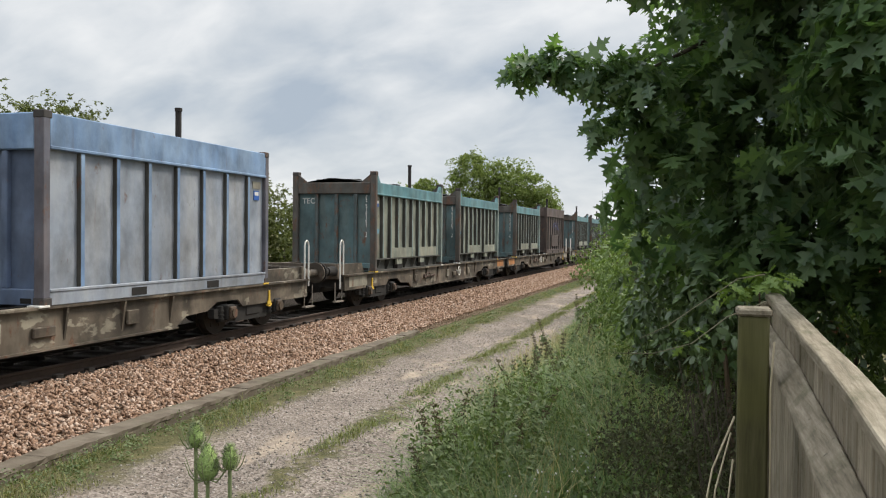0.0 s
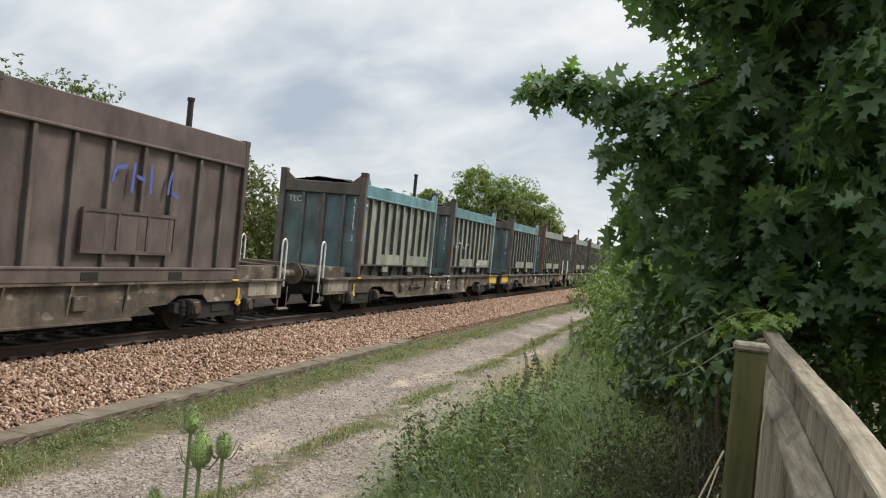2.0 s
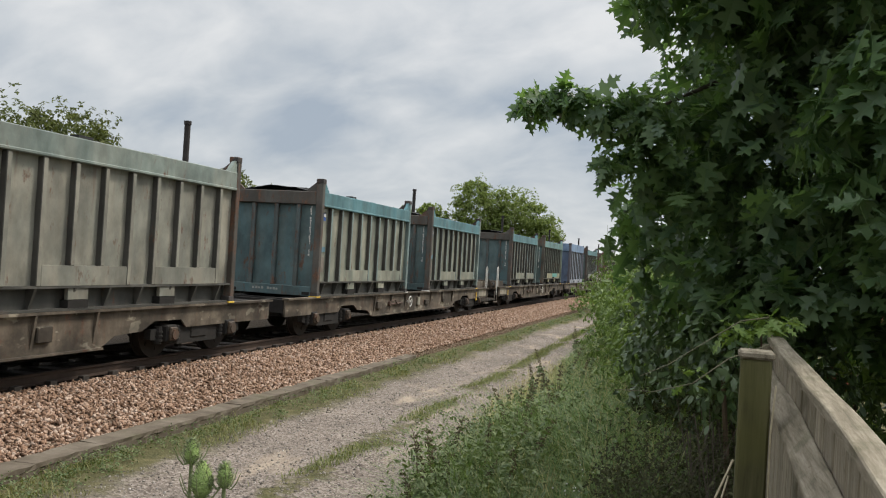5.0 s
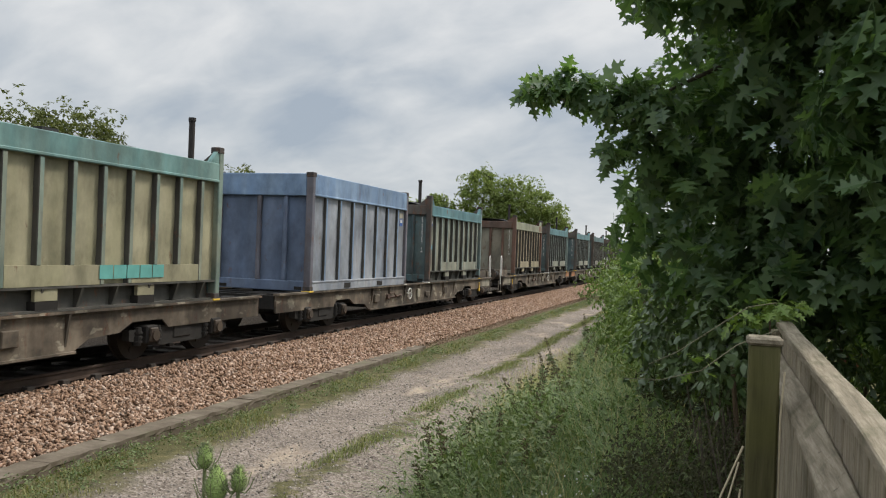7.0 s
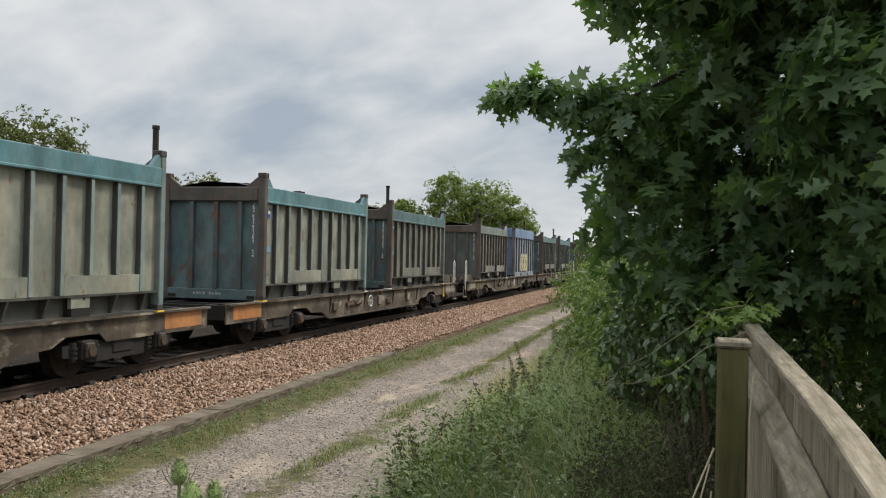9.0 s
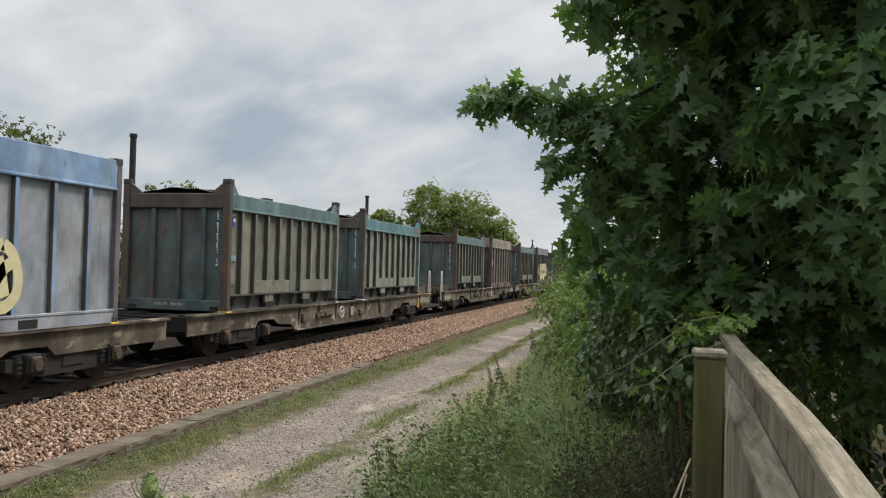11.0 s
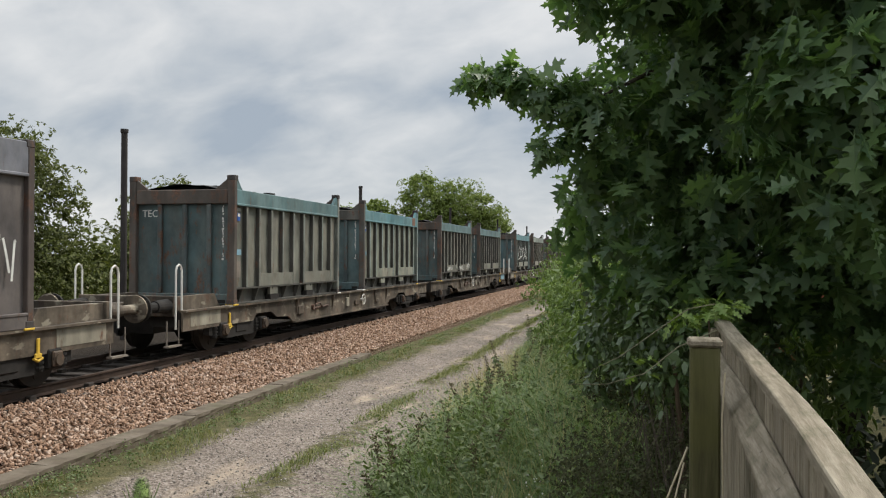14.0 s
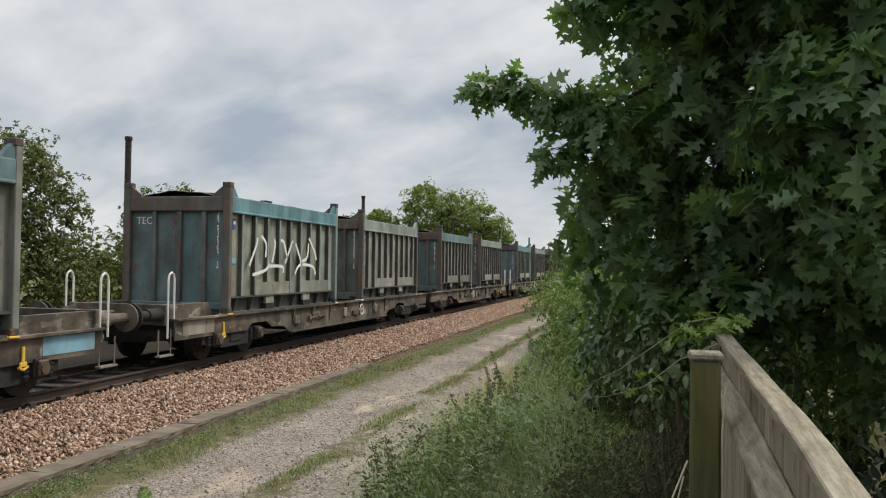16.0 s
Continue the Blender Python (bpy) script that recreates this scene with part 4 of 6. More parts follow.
def build_track():
    # ballast bed
    xs = [-16.6, -12.4, -10.7, -8.3, -7.9, -7.5, -7.0, -6.62]
    bm = bmesh.new()
    prism(bm, [(x, float(ballast_z(x)) - 0.03) for x in xs] + [(-6.62, -0.3), (-16.6, -0.3)], "y", -400, 900)
    m = Mat("ballast_bed", 0.95, 0, 0.1)
    pos = m.world_co()
    # bed darkened under and beyond the train: its shade is in the colour
    bed_shade = m.n.new("ShaderNodeMapRange")
    m.l.new(m.math("ADD", m.sep(pos)[0], m.math("MULTIPLY", m.noise(3, 3, 0.6, pos), 0.3)), bed_shade.inputs[0])
    bed_shade.inputs[1].default_value, bed_shade.inputs[2].default_value = -8.55, -8.2
    stone_col = m.ramp(m.sep(m.voronoi(22, pos))[0], (0.0, (0.09, 0.062, 0.042)), (0.5, (0.24, 0.17, 0.12)), (1.0, (0.40, 0.31, 0.235)))
    m.set("Base Color", m.mix(bed_shade.outputs[0], (0.035, 0.028, 0.022), stone_col))
    m.bump(m.voronoi(22, pos, "Distance"), 1.0, 0.05)
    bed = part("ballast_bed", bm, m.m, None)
    tagged(bed, "pinkish-brown crushed stone ballast bed under the rails", "ballast", kind="structure")
    # loose stones on the shoulder
    tv, tf = stone_template()
    ms = Mat("ballast_stone", 0.9, 0, 0.2)
    col = ms.ramp(ms.island(), (0.0, (0.135, 0.08, 0.052)), (0.35, (0.26, 0.16, 0.105)), (0.7, (0.36, 0.24, 0.17)), (1.0, (0.47, 0.36, 0.285)))
    ms.set("Base Color", ms.mix(1.0, col, ms.ramp(ms.noise(40, 4), (0.3, 0.75), (0.7, 1.15)), "MULTIPLY"))
    n = 62000
    y = 3.5 + 75 * rng.random(n) ** 1.5
    x = -8.62 + 2.02 * rng.random(n)
    pos = np.stack([x, y, ballast_z(x) - 0.012 + 0.03 * rng.random(n)], 1)
    rots = frames_from(rng.normal(size=(n, 3)) * 0.75 + np.array((0.1, 0, 1.0)), None, rng)
    size = (0.018 + 0.018 * rng.random(n))[:, None] * (np.array((0.75, 0.55, 0.4)) + np.array((0.9, 0.6, 0.4)) * rng.random((n, 3))) * (1 + 0.006 * y[:, None])
    st = part("ballast_stones", scatter("ballast_stones", tv, tf, pos, rots, size), ms.m, None)
    tagged(st, "loose angular pink-brown ballast stones", "stones", kind="stuff")
    # track gravel
    n = 16000
    y = 3.5 + 26 * rng.random(n) ** 1.4
    x = -5.7 + 2.9 * rng.random(n)
    gz = ground_z(x, y)
    mg = Mat("track_stone", 0.9, 0, 0.2)
    mg.set("Base Color", mg.ramp(mg.island(), (0.0, (0.10, 0.086, 0.074)), (0.7, (0.20, 0.176, 0.153)), (1.0, (0.38, 0.345, 0.31))))
    size = (0.006 + 0.014 * rng.random(n) ** 3)[:, None] * (0.7 + 0.6 * rng.random((n, 3)))
    st = part("gravel_stones", scatter("gravel_stones", tv, tf, np.stack([x, y, gz], 1), frames_from(rng.normal(size=(n, 3)), None, rng), size), mg.m, None)
    tagged(st, "small grey stones scattered on the access track", "stones", kind="stuff")
    # rails
    m_rail = plain("rail_brown_steel", (0.062, 0.042, 0.032), 0.7, 0.2, 0.3, 8)
    prof = [(-0.07, 0), (0.07, 0), (0.07, 0.012), (0.012, 0.035), (0.012, 0.115), (0.036, 0.128), (0.036, 0.155), (0.028, 0.16), (-0.028, 0.16), (-0.036, 0.155), (-0.036, 0.128), (-0.012, 0.115), (-0.012, 0.035), (-0.07, 0.012)]
    for s in (-1, 1):
        bm = bmesh.new()
        prism(bm, [(TRACK_X + s * 0.753 + u, RAIL_Z - 0.16 + v) for u, v in prof], "y", -400, 900)
        tagged(part("rail", bm, m_rail, None), "rusty-sided steel rail on sleepers", "rail", "running rails", "structure")
    # sleepers with clips
    m_sl = plain("concrete_sleeper", (0.05, 0.042, 0.036), 0.9, 0, 0.25, 10)
    bm = boxes((-1.25, 1.25, -0.12, 0.12, 0.16, 0.325), bevel=0.015)
    for s in (-1, 1):
        for q in (-0.12, 0.12):
            add_box(bm, s * 0.753 + q - 0.05, s * 0.753 + q + 0.05, -0.07, 0.07, 0.32, 0.39, 0.01)
    me = bpy.data.meshes.new("sleeper")
    bm.to_mesh(me), bm.free()
    for i in range(110):
        ob = part("sleeper", me, m_sl, None)
        ob.location = (TRACK_X, 2.0 + 0.65 * i, 0)
        tagged(ob, "dirty concrete sleeper bedded in ballast", "sleeper", "sleepers", "structure")
    # cable trough along the ballast's foot
    m_c = Mat("trough_concrete", 0.9, 0, 0.2)
    pos = m_c.world_co()
    base = m_c.ramp(m_c.noise(3, 6, 0.65, pos), (0.3, (0.08, 0.062, 0.044)), (0.55, (0.14, 0.115, 0.087)), (0.8, (0.205, 0.175, 0.138)))
    m_c.set("Base Color", m_c.mix(m_c.ramp(m_c.noise(1.2, 5, 0.7, pos), (0.55, 0.0), (0.7, 0.6)), base, (0.11, 0.115, 0.06)))
    m_c.bump(m_c.noise(25, 5, 0.6, pos), 0.4, 0.01)
    tr = empty("cable_trough")
    tagged(tr, "grey concrete cable trough with mossy lids beside ballast", "cable trough", kind="structure")
    r = random.Random(4)
    lids = []
    for k in range(4):
        bm = bmesh.new()
        prev = None
        for i in range(13):
            yy = 0.002 + 0.996 * i / 12
            j = [r.uniform(-0.010, 0.010) for _ in range(6)]
            ring = [bm.verts.new(p) for p in ((-0.15, yy, -0.2), (0.15, yy, -0.2), (0.152 + j[0], yy, 0.06), (0.158 + j[1], yy, 0.075), (0.155 + j[2], yy, 0.118 + j[3] * 0.5), (-0.155 + j[4], yy, 0.122 + j[5] * 0.5))]
            if prev:
                for q in range(6):
                    bm.faces.new((prev[q], prev[(q + 1) % 6], ring[(q + 1) % 6], ring[q]))
            else:
                bm.faces.new(ring[::-1])
            prev = ring
        bm.faces.new(prev)
        bmesh.ops.recalc_face_normals(bm, faces=bm.faces[:])
        me = bpy.data.meshes.new("trough_lid")
        bm.to_mesh(me), bm.free()
        lids.append(me)
    for i in range(-2, 19):
        ob = part("trough_lid", lids[i % 4], m_c.m, tr)
        ob.matrix_basis = pose(-6.40 - 0.006 * i + r.uniform(-0.006, 0.006), i, r.uniform(-0.008, 0.008), r.uniform(-0.3, 0.3), r.uniform(-1, 1), r.uniform(-0.3, 0.3))


def blades(name, x, y, z, h, w, material, lean=0.35, label="grass", droop=0.5, cat="grass"):
    """Bent grass blades of three joints as one mesh of stuff."""
    n = len(x)
    a = rng.random(n) * 2 * math.pi
    dx, dy = np.cos(a), np.sin(a)
    k = lean * (0.3 + rng.random(n))
    p0 = np.stack([x, y, z], 1)
    side = np.stack([-dy, dx, 0 * dx], 1) * (w * (0.6 + 0.8 * rng.random(n)))[:, None]
    out = np.stack([dx, dy, 0 * dx], 1)
    p1 = p0 + out * (h * k * 0.35)[:, None] + np.array((0, 0, 1)) * (h * 0.55)[:, None]
    p2 = p0 + out * (h * k)[:, None] + np.array((0, 0, 1)) * (h * (1 - droop * k * 0.5))[:, None]
    v = np.stack([p0 - side, p0 + side, p1 - side * 0.75, p1 + side * 0.75, p2], 1).reshape(-1, 3)
    t = np.array([(0, 1, 3), (0, 3, 2), (2, 3, 4)])
    f = (t[None] + (np.arange(n) * 5)[:, None, None]).reshape(-1, 3)
    ob = part(name, np_mesh(name, v, f), material, None)
    return tagged(ob, label, cat, kind="stuff")


M_GRASS = leaf_mat("grass_blade", (0.05, 0.10, 0.022), (0.15, 0.215, 0.062), 0.6, 0.3)
M_STRAW = leaf_mat("straw_grass", (0.20, 0.18, 0.08), (0.42, 0.36, 0.19), 0.7, 0.3)
M_VERGE = leaf_mat("short_turf", (0.085, 0.115, 0.032), (0.25, 0.235, 0.09), 0.7, 0.25)
M_STRIP = leaf_mat("rut_strip_grass", (0.095, 0.12, 0.036), (0.22, 0.225, 0.085), 0.7, 0.25)
M_OAK = leaf_mat("lobed_leaf_green", (0.06, 0.114, 0.055), (0.15, 0.23, 0.098), 0.36, 0.48, 0.42)
M_SHRUB = leaf_mat("shrub_leaf", (0.06, 0.095, 0.026), (0.17, 0.235, 0.072), 0.5, 0.36, 0.4)
M_FAR = leaf_mat("far_leaf", (0.115, 0.16, 0.042), (0.25, 0.30, 0.098), 0.65, 0.32, 0.25)
M_HEDGE = leaf_mat("hedge_leaf", (0.062, 0.08, 0.025), (0.15, 0.165, 0.058), 0.65, 0.28, 0.25)
M_WEED = leaf_mat("weed_leaf", (0.052, 0.085, 0.025), (0.15, 0.19, 0.07), 0.6, 0.25)
M_BRIGHT = leaf_mat("fresh_leaf", (0.10, 0.17, 0.035), (0.21, 0.29, 0.07), 0.5, 0.35)
M_BARK = plain("bark", (0.075, 0.06, 0.045), 0.9, 0, 0.4, 14, 0.6)
M_TWIG = plain("twig", (0.10, 0.07, 0.045), 0.85, 0, 0.3, 20)


def clear_of_heap(x, y):
    """Little grass grows through the bramble heap by the fence."""
    return (((x + 0.1) / 0.7) ** 2 + ((y - 4.3) / 1.3) ** 2 > 1) | (rng.random(len(x)) < 0.1)


def build_grass():
    n = 26000
    y = 3 + 45 * rng.random(n) ** 1.6
    x = -6.2 + 0.75 * rng.random(n) ** 1.3
    keep = (noise_field(x, y, 1.1) > 0.34 + 0.25 * (x + 6.2) / 0.75)
    x, y = x[keep], y[keep]
    blades("verge_grass", x, y, ground_z(x, y) - 0.01, (0.03 + 0.12 * rng.random(len(x)) ** 2) * (0.6 + 0.8 * noise_field(x, y, 2.3)), 0.0035 + 0 * x, M_VERGE, 0.9, "short yellow-green verge grass along the track")
    n = 15000
    y = 4 + 34 * rng.random(n) ** 1.3
    x = -3.84 - 0.014 * y + 0.11 * rng.normal(size=n)
    keep = noise_field(x, y, 0.9) > 0.42 - 0.3 * smooth(13, 20, y)
    x, y = x[keep], y[keep]
    blades("strip_grass", x, y, ground_z(x, y) - 0.01, 0.03 + 0.07 * rng.random(len(x)), 0.005 + 0 * x, M_STRIP, 0.8, "low grass strip between the wheel ruts")
    n = 82000
    y = 2.6 + 28 * rng.random(n) ** 1.7
    fx = bank_foot(y)
    x = fx - 0.1 + (0.9 - fx) * rng.random(n)
    keep = clear_of_heap(x, y)
    x, y, fx = x[keep], y[keep], fx[keep]
    n = len(x)
    h = (0.22 + 0.42 * rng.random(n)) * (1 + 1.2 * np.exp(-((x + 1.75) / 0.6) ** 2 - ((y - 7.6) / 1.7) ** 2)) * (0.35 + 0.65 * smooth(-0.2, 1.0, x - fx)) * (0.6 + 0.8 * noise_field(x, y, 0.7))
    blades("bank_grass", x, y, ground_z(x, y) - 0.02, h, 0.0042 + 0 * x, M_GRASS, 1.15, "tall unmown green grass on the bank")
    n = 9000
    y = -5 + 7.6 * rng.random(n)
    x = bank_foot(y) + 7 * rng.random(n)
    blades("rear_grass", x, y, ground_z(x, y) - 0.02, 0.15 + 0.3 * rng.random(n), 0.004 + 0 * x, M_GRASS, 0.8, "trodden grass behind the bank")
    n = 7000
    y = 2.6 + 28 * rng.random(n) ** 1.5
    fx = bank_foot(y)
    x = fx + (0.3 - fx) * rng.random(n)
    keep = clear_of_heap(x, y)
    x, y, fx = x[keep], y[keep], fx[keep]
    n = len(x)
    h = 0.4 + 0.5 * rng.random(n)
    blades("straw_stalks", x, y, ground_z(x, y) - 0.02, h * (0.4 + 0.6 * smooth(0, 1, x - fx)), 0.0022 + 0 * x, M_STRAW, 0.8, "dry straw-coloured grass stalks")
    n = 4200
    y = 14.5 + 2.6 * rng.normal(size=n)
    x = bank_foot(y) + 0.15 + 0.28 * rng.normal(size=n)
    blades("straw_patch", x, y, ground_z(x, y) - 0.02, 0.18 + 0.3 * rng.random(n), 0.003 + 0 * x, M_STRAW, 0.7, "bleached dry grass beside the wheel rut")


def noise_field(x, y, s):
    v = 0.5 + 0.25 * np.sin(s * 2.1 * x + 1.7 * np.sin(s * 1.3 * y)) + 0.25 * np.sin(s * 1.7 * y + 2.3 * np.sin(s * 2.9 * x + 1))
    return v


# ---- fence ----
def weathered_wood(name, stretch):
    m = Mat(name, 0.85, 0, 0.2)
    g = m.noise(15, 7, 0.7, m.map(m.co, stretch))
    c = m.ramp(g, (0.3, (0.105, 0.088, 0.06)), (0.5, (0.225, 0.192, 0.14)), (0.7, (0.34, 0.30, 0.23)))
    c = m.mix(m.ramp(m.noise(9, 6, 0.7), (0.5, 0.0), (0.68, 0.6)), c, (0.095, 0.09, 0.05))
    c = m.mix(m.ramp(m.noise(55, 3, 0.6), (0.66, 0.0), (0.74, 0.7)), c, (0.05, 0.04, 0.03))
    m.set("Base Color", m.mix(1.0, c, m.ramp(m.random(), (0.0, 0.75), (1.0, 1.12)), "MULTIPLY"))
    m.bump(g, 0.9, 0.006)
    return m.m


M_WOOD = weathered_wood("weathered_fence_wood", (4, 0.3, 4))
M_PALE = weathered_wood("weathered_pale_wood", (4, 4, 0.3))
M_POST = Mat("green_stained_post", 0.9, 0, 0.15)
_g = M_POST.noise(14, 6, 0.65, M_POST.map(M_POST.co, (3, 3, 0.22)))
_c = M_POST.ramp(_g, (0.3, (0.042, 0.038, 0.02)), (0.5, (0.078, 0.074, 0.034)), (0.72, (0.125, 0.112, 0.064)))
M_POST.set("Base Color", M_POST.mix(M_POST.ramp(M_POST.noise(4, 4), (0.45, 0.0), (0.65, 0.6)), _c, (0.09, 0.088, 0.03)))
M_POST.bump(_g, 0.6, 0.004)
M_POST = M_POST.m


def build_fence():
    t = empty("wooden_fence", pose(0, 0, 0))
    tagged(t, "weathered grey wooden paling fence with capping rail", "fence")
    z0 = 0.75
    bm = boxes((0.103, 0.1805, 2.40, 2.478, z0 - 0.2, 2.186), bevel=0.006)
    part("post", bm, M_POST, t, "green-stained square post")
    part("post_cap", boxes((0.096, 0.1875, 2.394, 2.485, 2.186, 2.208), bevel=0.006), M_WOOD, t)
    # the palings run past the post on its outer side and end a little beyond it

    def board(outline, heights, ya, yb):
        """A board along y with an (x, z) outline; heights are (y, z) pairs that its zero follows."""
        bm_ = bmesh.new()
        hy, hz = [q[0] for q in heights], [q[1] for q in heights]
        prev = None
        n_ = 26
        for i in range(n_ + 1):
            yy_ = ya + (yb - ya) * i / n_
            dx = 0.0018 * math.sin(3.1 * yy_)
            dz = float(np.interp(yy_, hy, hz)) + 0.0015 * math.sin(7.3 * yy_ + 1)
            ring = [bm_.verts.new((x + dx, yy_, z + dz)) for x, z in outline]
            k_ = len(ring)
            if prev:
                for k in range(k_):
                    bm_.faces.new((prev[k], prev[(k + 1) % k_], ring[(k + 1) % k_], ring[k]))
            else:
                bm_.faces.new(ring[::-1])
            prev = ring
        bm_.faces.new(prev)
        bmesh.ops.recalc_face_normals(bm_, faces=bm_.faces[:])
        es = [e for e in bm_.edges if abs((e.verts[0].co - e.verts[1].co).normalized().y) > 0.9]
        bmesh.ops.bevel(bm_, geom=es, offset=0.003, segments=1, affect="EDGES")
        return bm_
    top_z = [(0.1, 1.99), (0.6, 2.055), (1.0, 2.098), (1.33, 2.125), (1.525, 2.139), (1.8, 2.147), (2.2, 2.153), (2.8, 2.163), (3.5, 2.185)]
    rail_z = [(0.1, 1.90), (1.0, 1.965), (1.7, 2.018), (2.4, 2.056), (3.5, 2.075)]
    part("capping_rail", board([(0.243, -0.026), (0.300, -0.026), (0.300, -0.001), (0.243, 0.0)], top_z, 0.1, 3.5), M_WOOD, t)
    arris = [(0.2575, -0.115), (0.2575, 0.0), (0.250, 0.0), (0.208, -0.050), (0.208, -0.062), (0.250, -0.115)]
    part("fence_rail", board(arris, rail_z, 0.1, 3.46), M_WOOD, t)
    part("fence_rail", board(arris, [(0.1, 1.1), (3.5, 1.2)], 0.1, 3.46), M_WOOD, t)
    r = random.Random(9)
    yy = 0.12
    while yy < 3.36:
        w = r.uniform(0.122, 0.138)
        bmp = boxes((0.2585, 0.2735, yy, yy + w, z0, float(np.interp(yy, [q[0] for q in top_z], [q[1] for q in top_z])) - 0.0285), bevel=0.003)
        pale = part("pale", bmp, M_PALE, t)
        pale.rotation_euler.x = radians(r.uniform(-0.15, 0.15))
        yy += w + r.uniform(0.008, 0.018)
    part("end_stud", boxes((0.222, 0.2565, 3.40, 3.46, z0, 2.155), bevel=0.005), M_PALE, t)


def trunk_mesh(base, path, r, limbs, seed):
    bm = bmesh.new()
    add_tube(bm, [base, *path], r, 10, 0.45)
    for a, b, rr in limbs:
        a, b = Vector(a), Vector(b)
        mid_p = a.lerp(b, 0.5) + Vector((0, 0, 0.12 * (b - a).length))
        add_tube(bm, [a, mid_p, b], rr, 7, 0.35)
    return bm


swaying = []


def build_near_tree():
    t = empty("oak_tree", pose(0, 0, 0))
    tagged(t, "leafy dark green lobed-leaf tree overhanging the fence", "tree")
    crown = [(0.52, 5.0, 3.5, .75, .9, .9), (0.95, 4.3, 3.5, .75, .8, 1.0), (1.7, 4.6, 3.3, 1., 1., 1.2), (0.02, 4.9, 2.64, .48, .6, .45), (0.7, 4.7, 2.5, .6, .6, .4), (1.4, 4.6, 2.7, .7, .6, .45),
             (-.14, 4.4, 3.08, .30, .26, .26), (0.12, 4.3, 3.85, .36, .4, .2), (-.29, 4.0, 3.66, .15, .15, .11), (-.06, 4.0, 3.76, .24, .25, .15), (0.55, 3.8, 4.0, .6, .6, .5), (.78, 3.7, 3.0, .33, .35, .5),
             (1.2, 4.7, 1.98, .28, .35, .25), (0.35, 4.6, 2.35, .35, .35, .25)]
    # last two blobs: unseen crown added high up to shade the ground behind
    back = [(0.9, 6.2, 3.5, 1.3, 1.2, 1.6), (2.4, 5.8, 3.3, 1.2, 1.2, 1.5), (3.6, 6.5, 3.2, 1.5, 1.5, 1.8), (2.4, 8.5, 3.6, 2.0, 1.5, 1.6), (2.8, 7.5, 5.2, 2.2, 1.9, 1.2), (4.5, 5.5, 4.6, 1.8, 2.0, 1.5)]
    limbs = [((1.5, 6.6, 2.2), (0.3, 5.0, 3.4), 0.05), ((1.5, 6.6, 2.6), (1.6, 4.6, 3.4), 0.05), ((1.5, 6.7, 2.9), (0.9, 4.2, 3.7), 0.045), ((0.3, 5.0, 3.4), (-.3, 4.3, 3.2), 0.02), ((-.3, 4.3, 3.2), (-.5, 4.25, 3.17), 0.008),
             ((1.6, 4.6, 3.4), (0.7, 3.8, 3.1), 0.02)]
    part("trunk", trunk_mesh((1.39, 6.6, 0.7), [(1.40, 6.55, 1.6), (1.5, 6.6, 2.4), (1.5, 6.6, 3.2), (1.4, 6.3, 4.4)], 0.13, limbs, 1), M_BARK, t)
    foliage("crown", crown, 12000, 0.152, M_OAK, t, rng, lobed_leaf(), 0.6, 0.3, 0.9, "", 4, 1.3)
    foliage("rear_crown", back, 5600, 0.185, M_OAK, t, rng, lobed_leaf(), 0.4, 0.75, 0.7, "", 5)
    bough = foliage("bough", [(-.34, 4.28, 3.18, .22, .16, .14), (-.55, 4.24, 3.245, .22, .12, .08), (-.72, 4.2, 3.285, .17, .09, .055), (-.88, 4.17, 3.27, .08, .05, .035), (-.79, 4.19, 3.28, .12, .06, .045), (-.36, 4.25, 3.0, .16, .12, .12)], 360, 0.115, M_OAK, t, rng, lobed_leaf(), 0.1, 0.4, 0.7, "", 3)
    swaying.append(bough)
    # single large leaves hanging nearest
    tv, tf = lobed_leaf()
    leaf_me = np_mesh("leaf", tv, tf)
    pts, d = blob_points(crown[:9], 260, rng, 0.95)
    for p, q in zip(pts, d):
        if q[1] > 0.4:
            continue
        lf = part("leaf", leaf_me, M_OAK, t)
        s = 0.11 + 0.05 * rng.random()
        lf.matrix_basis = Matrix.LocRotScale(Vector(p), Euler((rng.uniform(-2.4, -1.2), rng.uniform(-0.6, 0.6), rng.uniform(-1.2, 1.2))), (s, s, s))


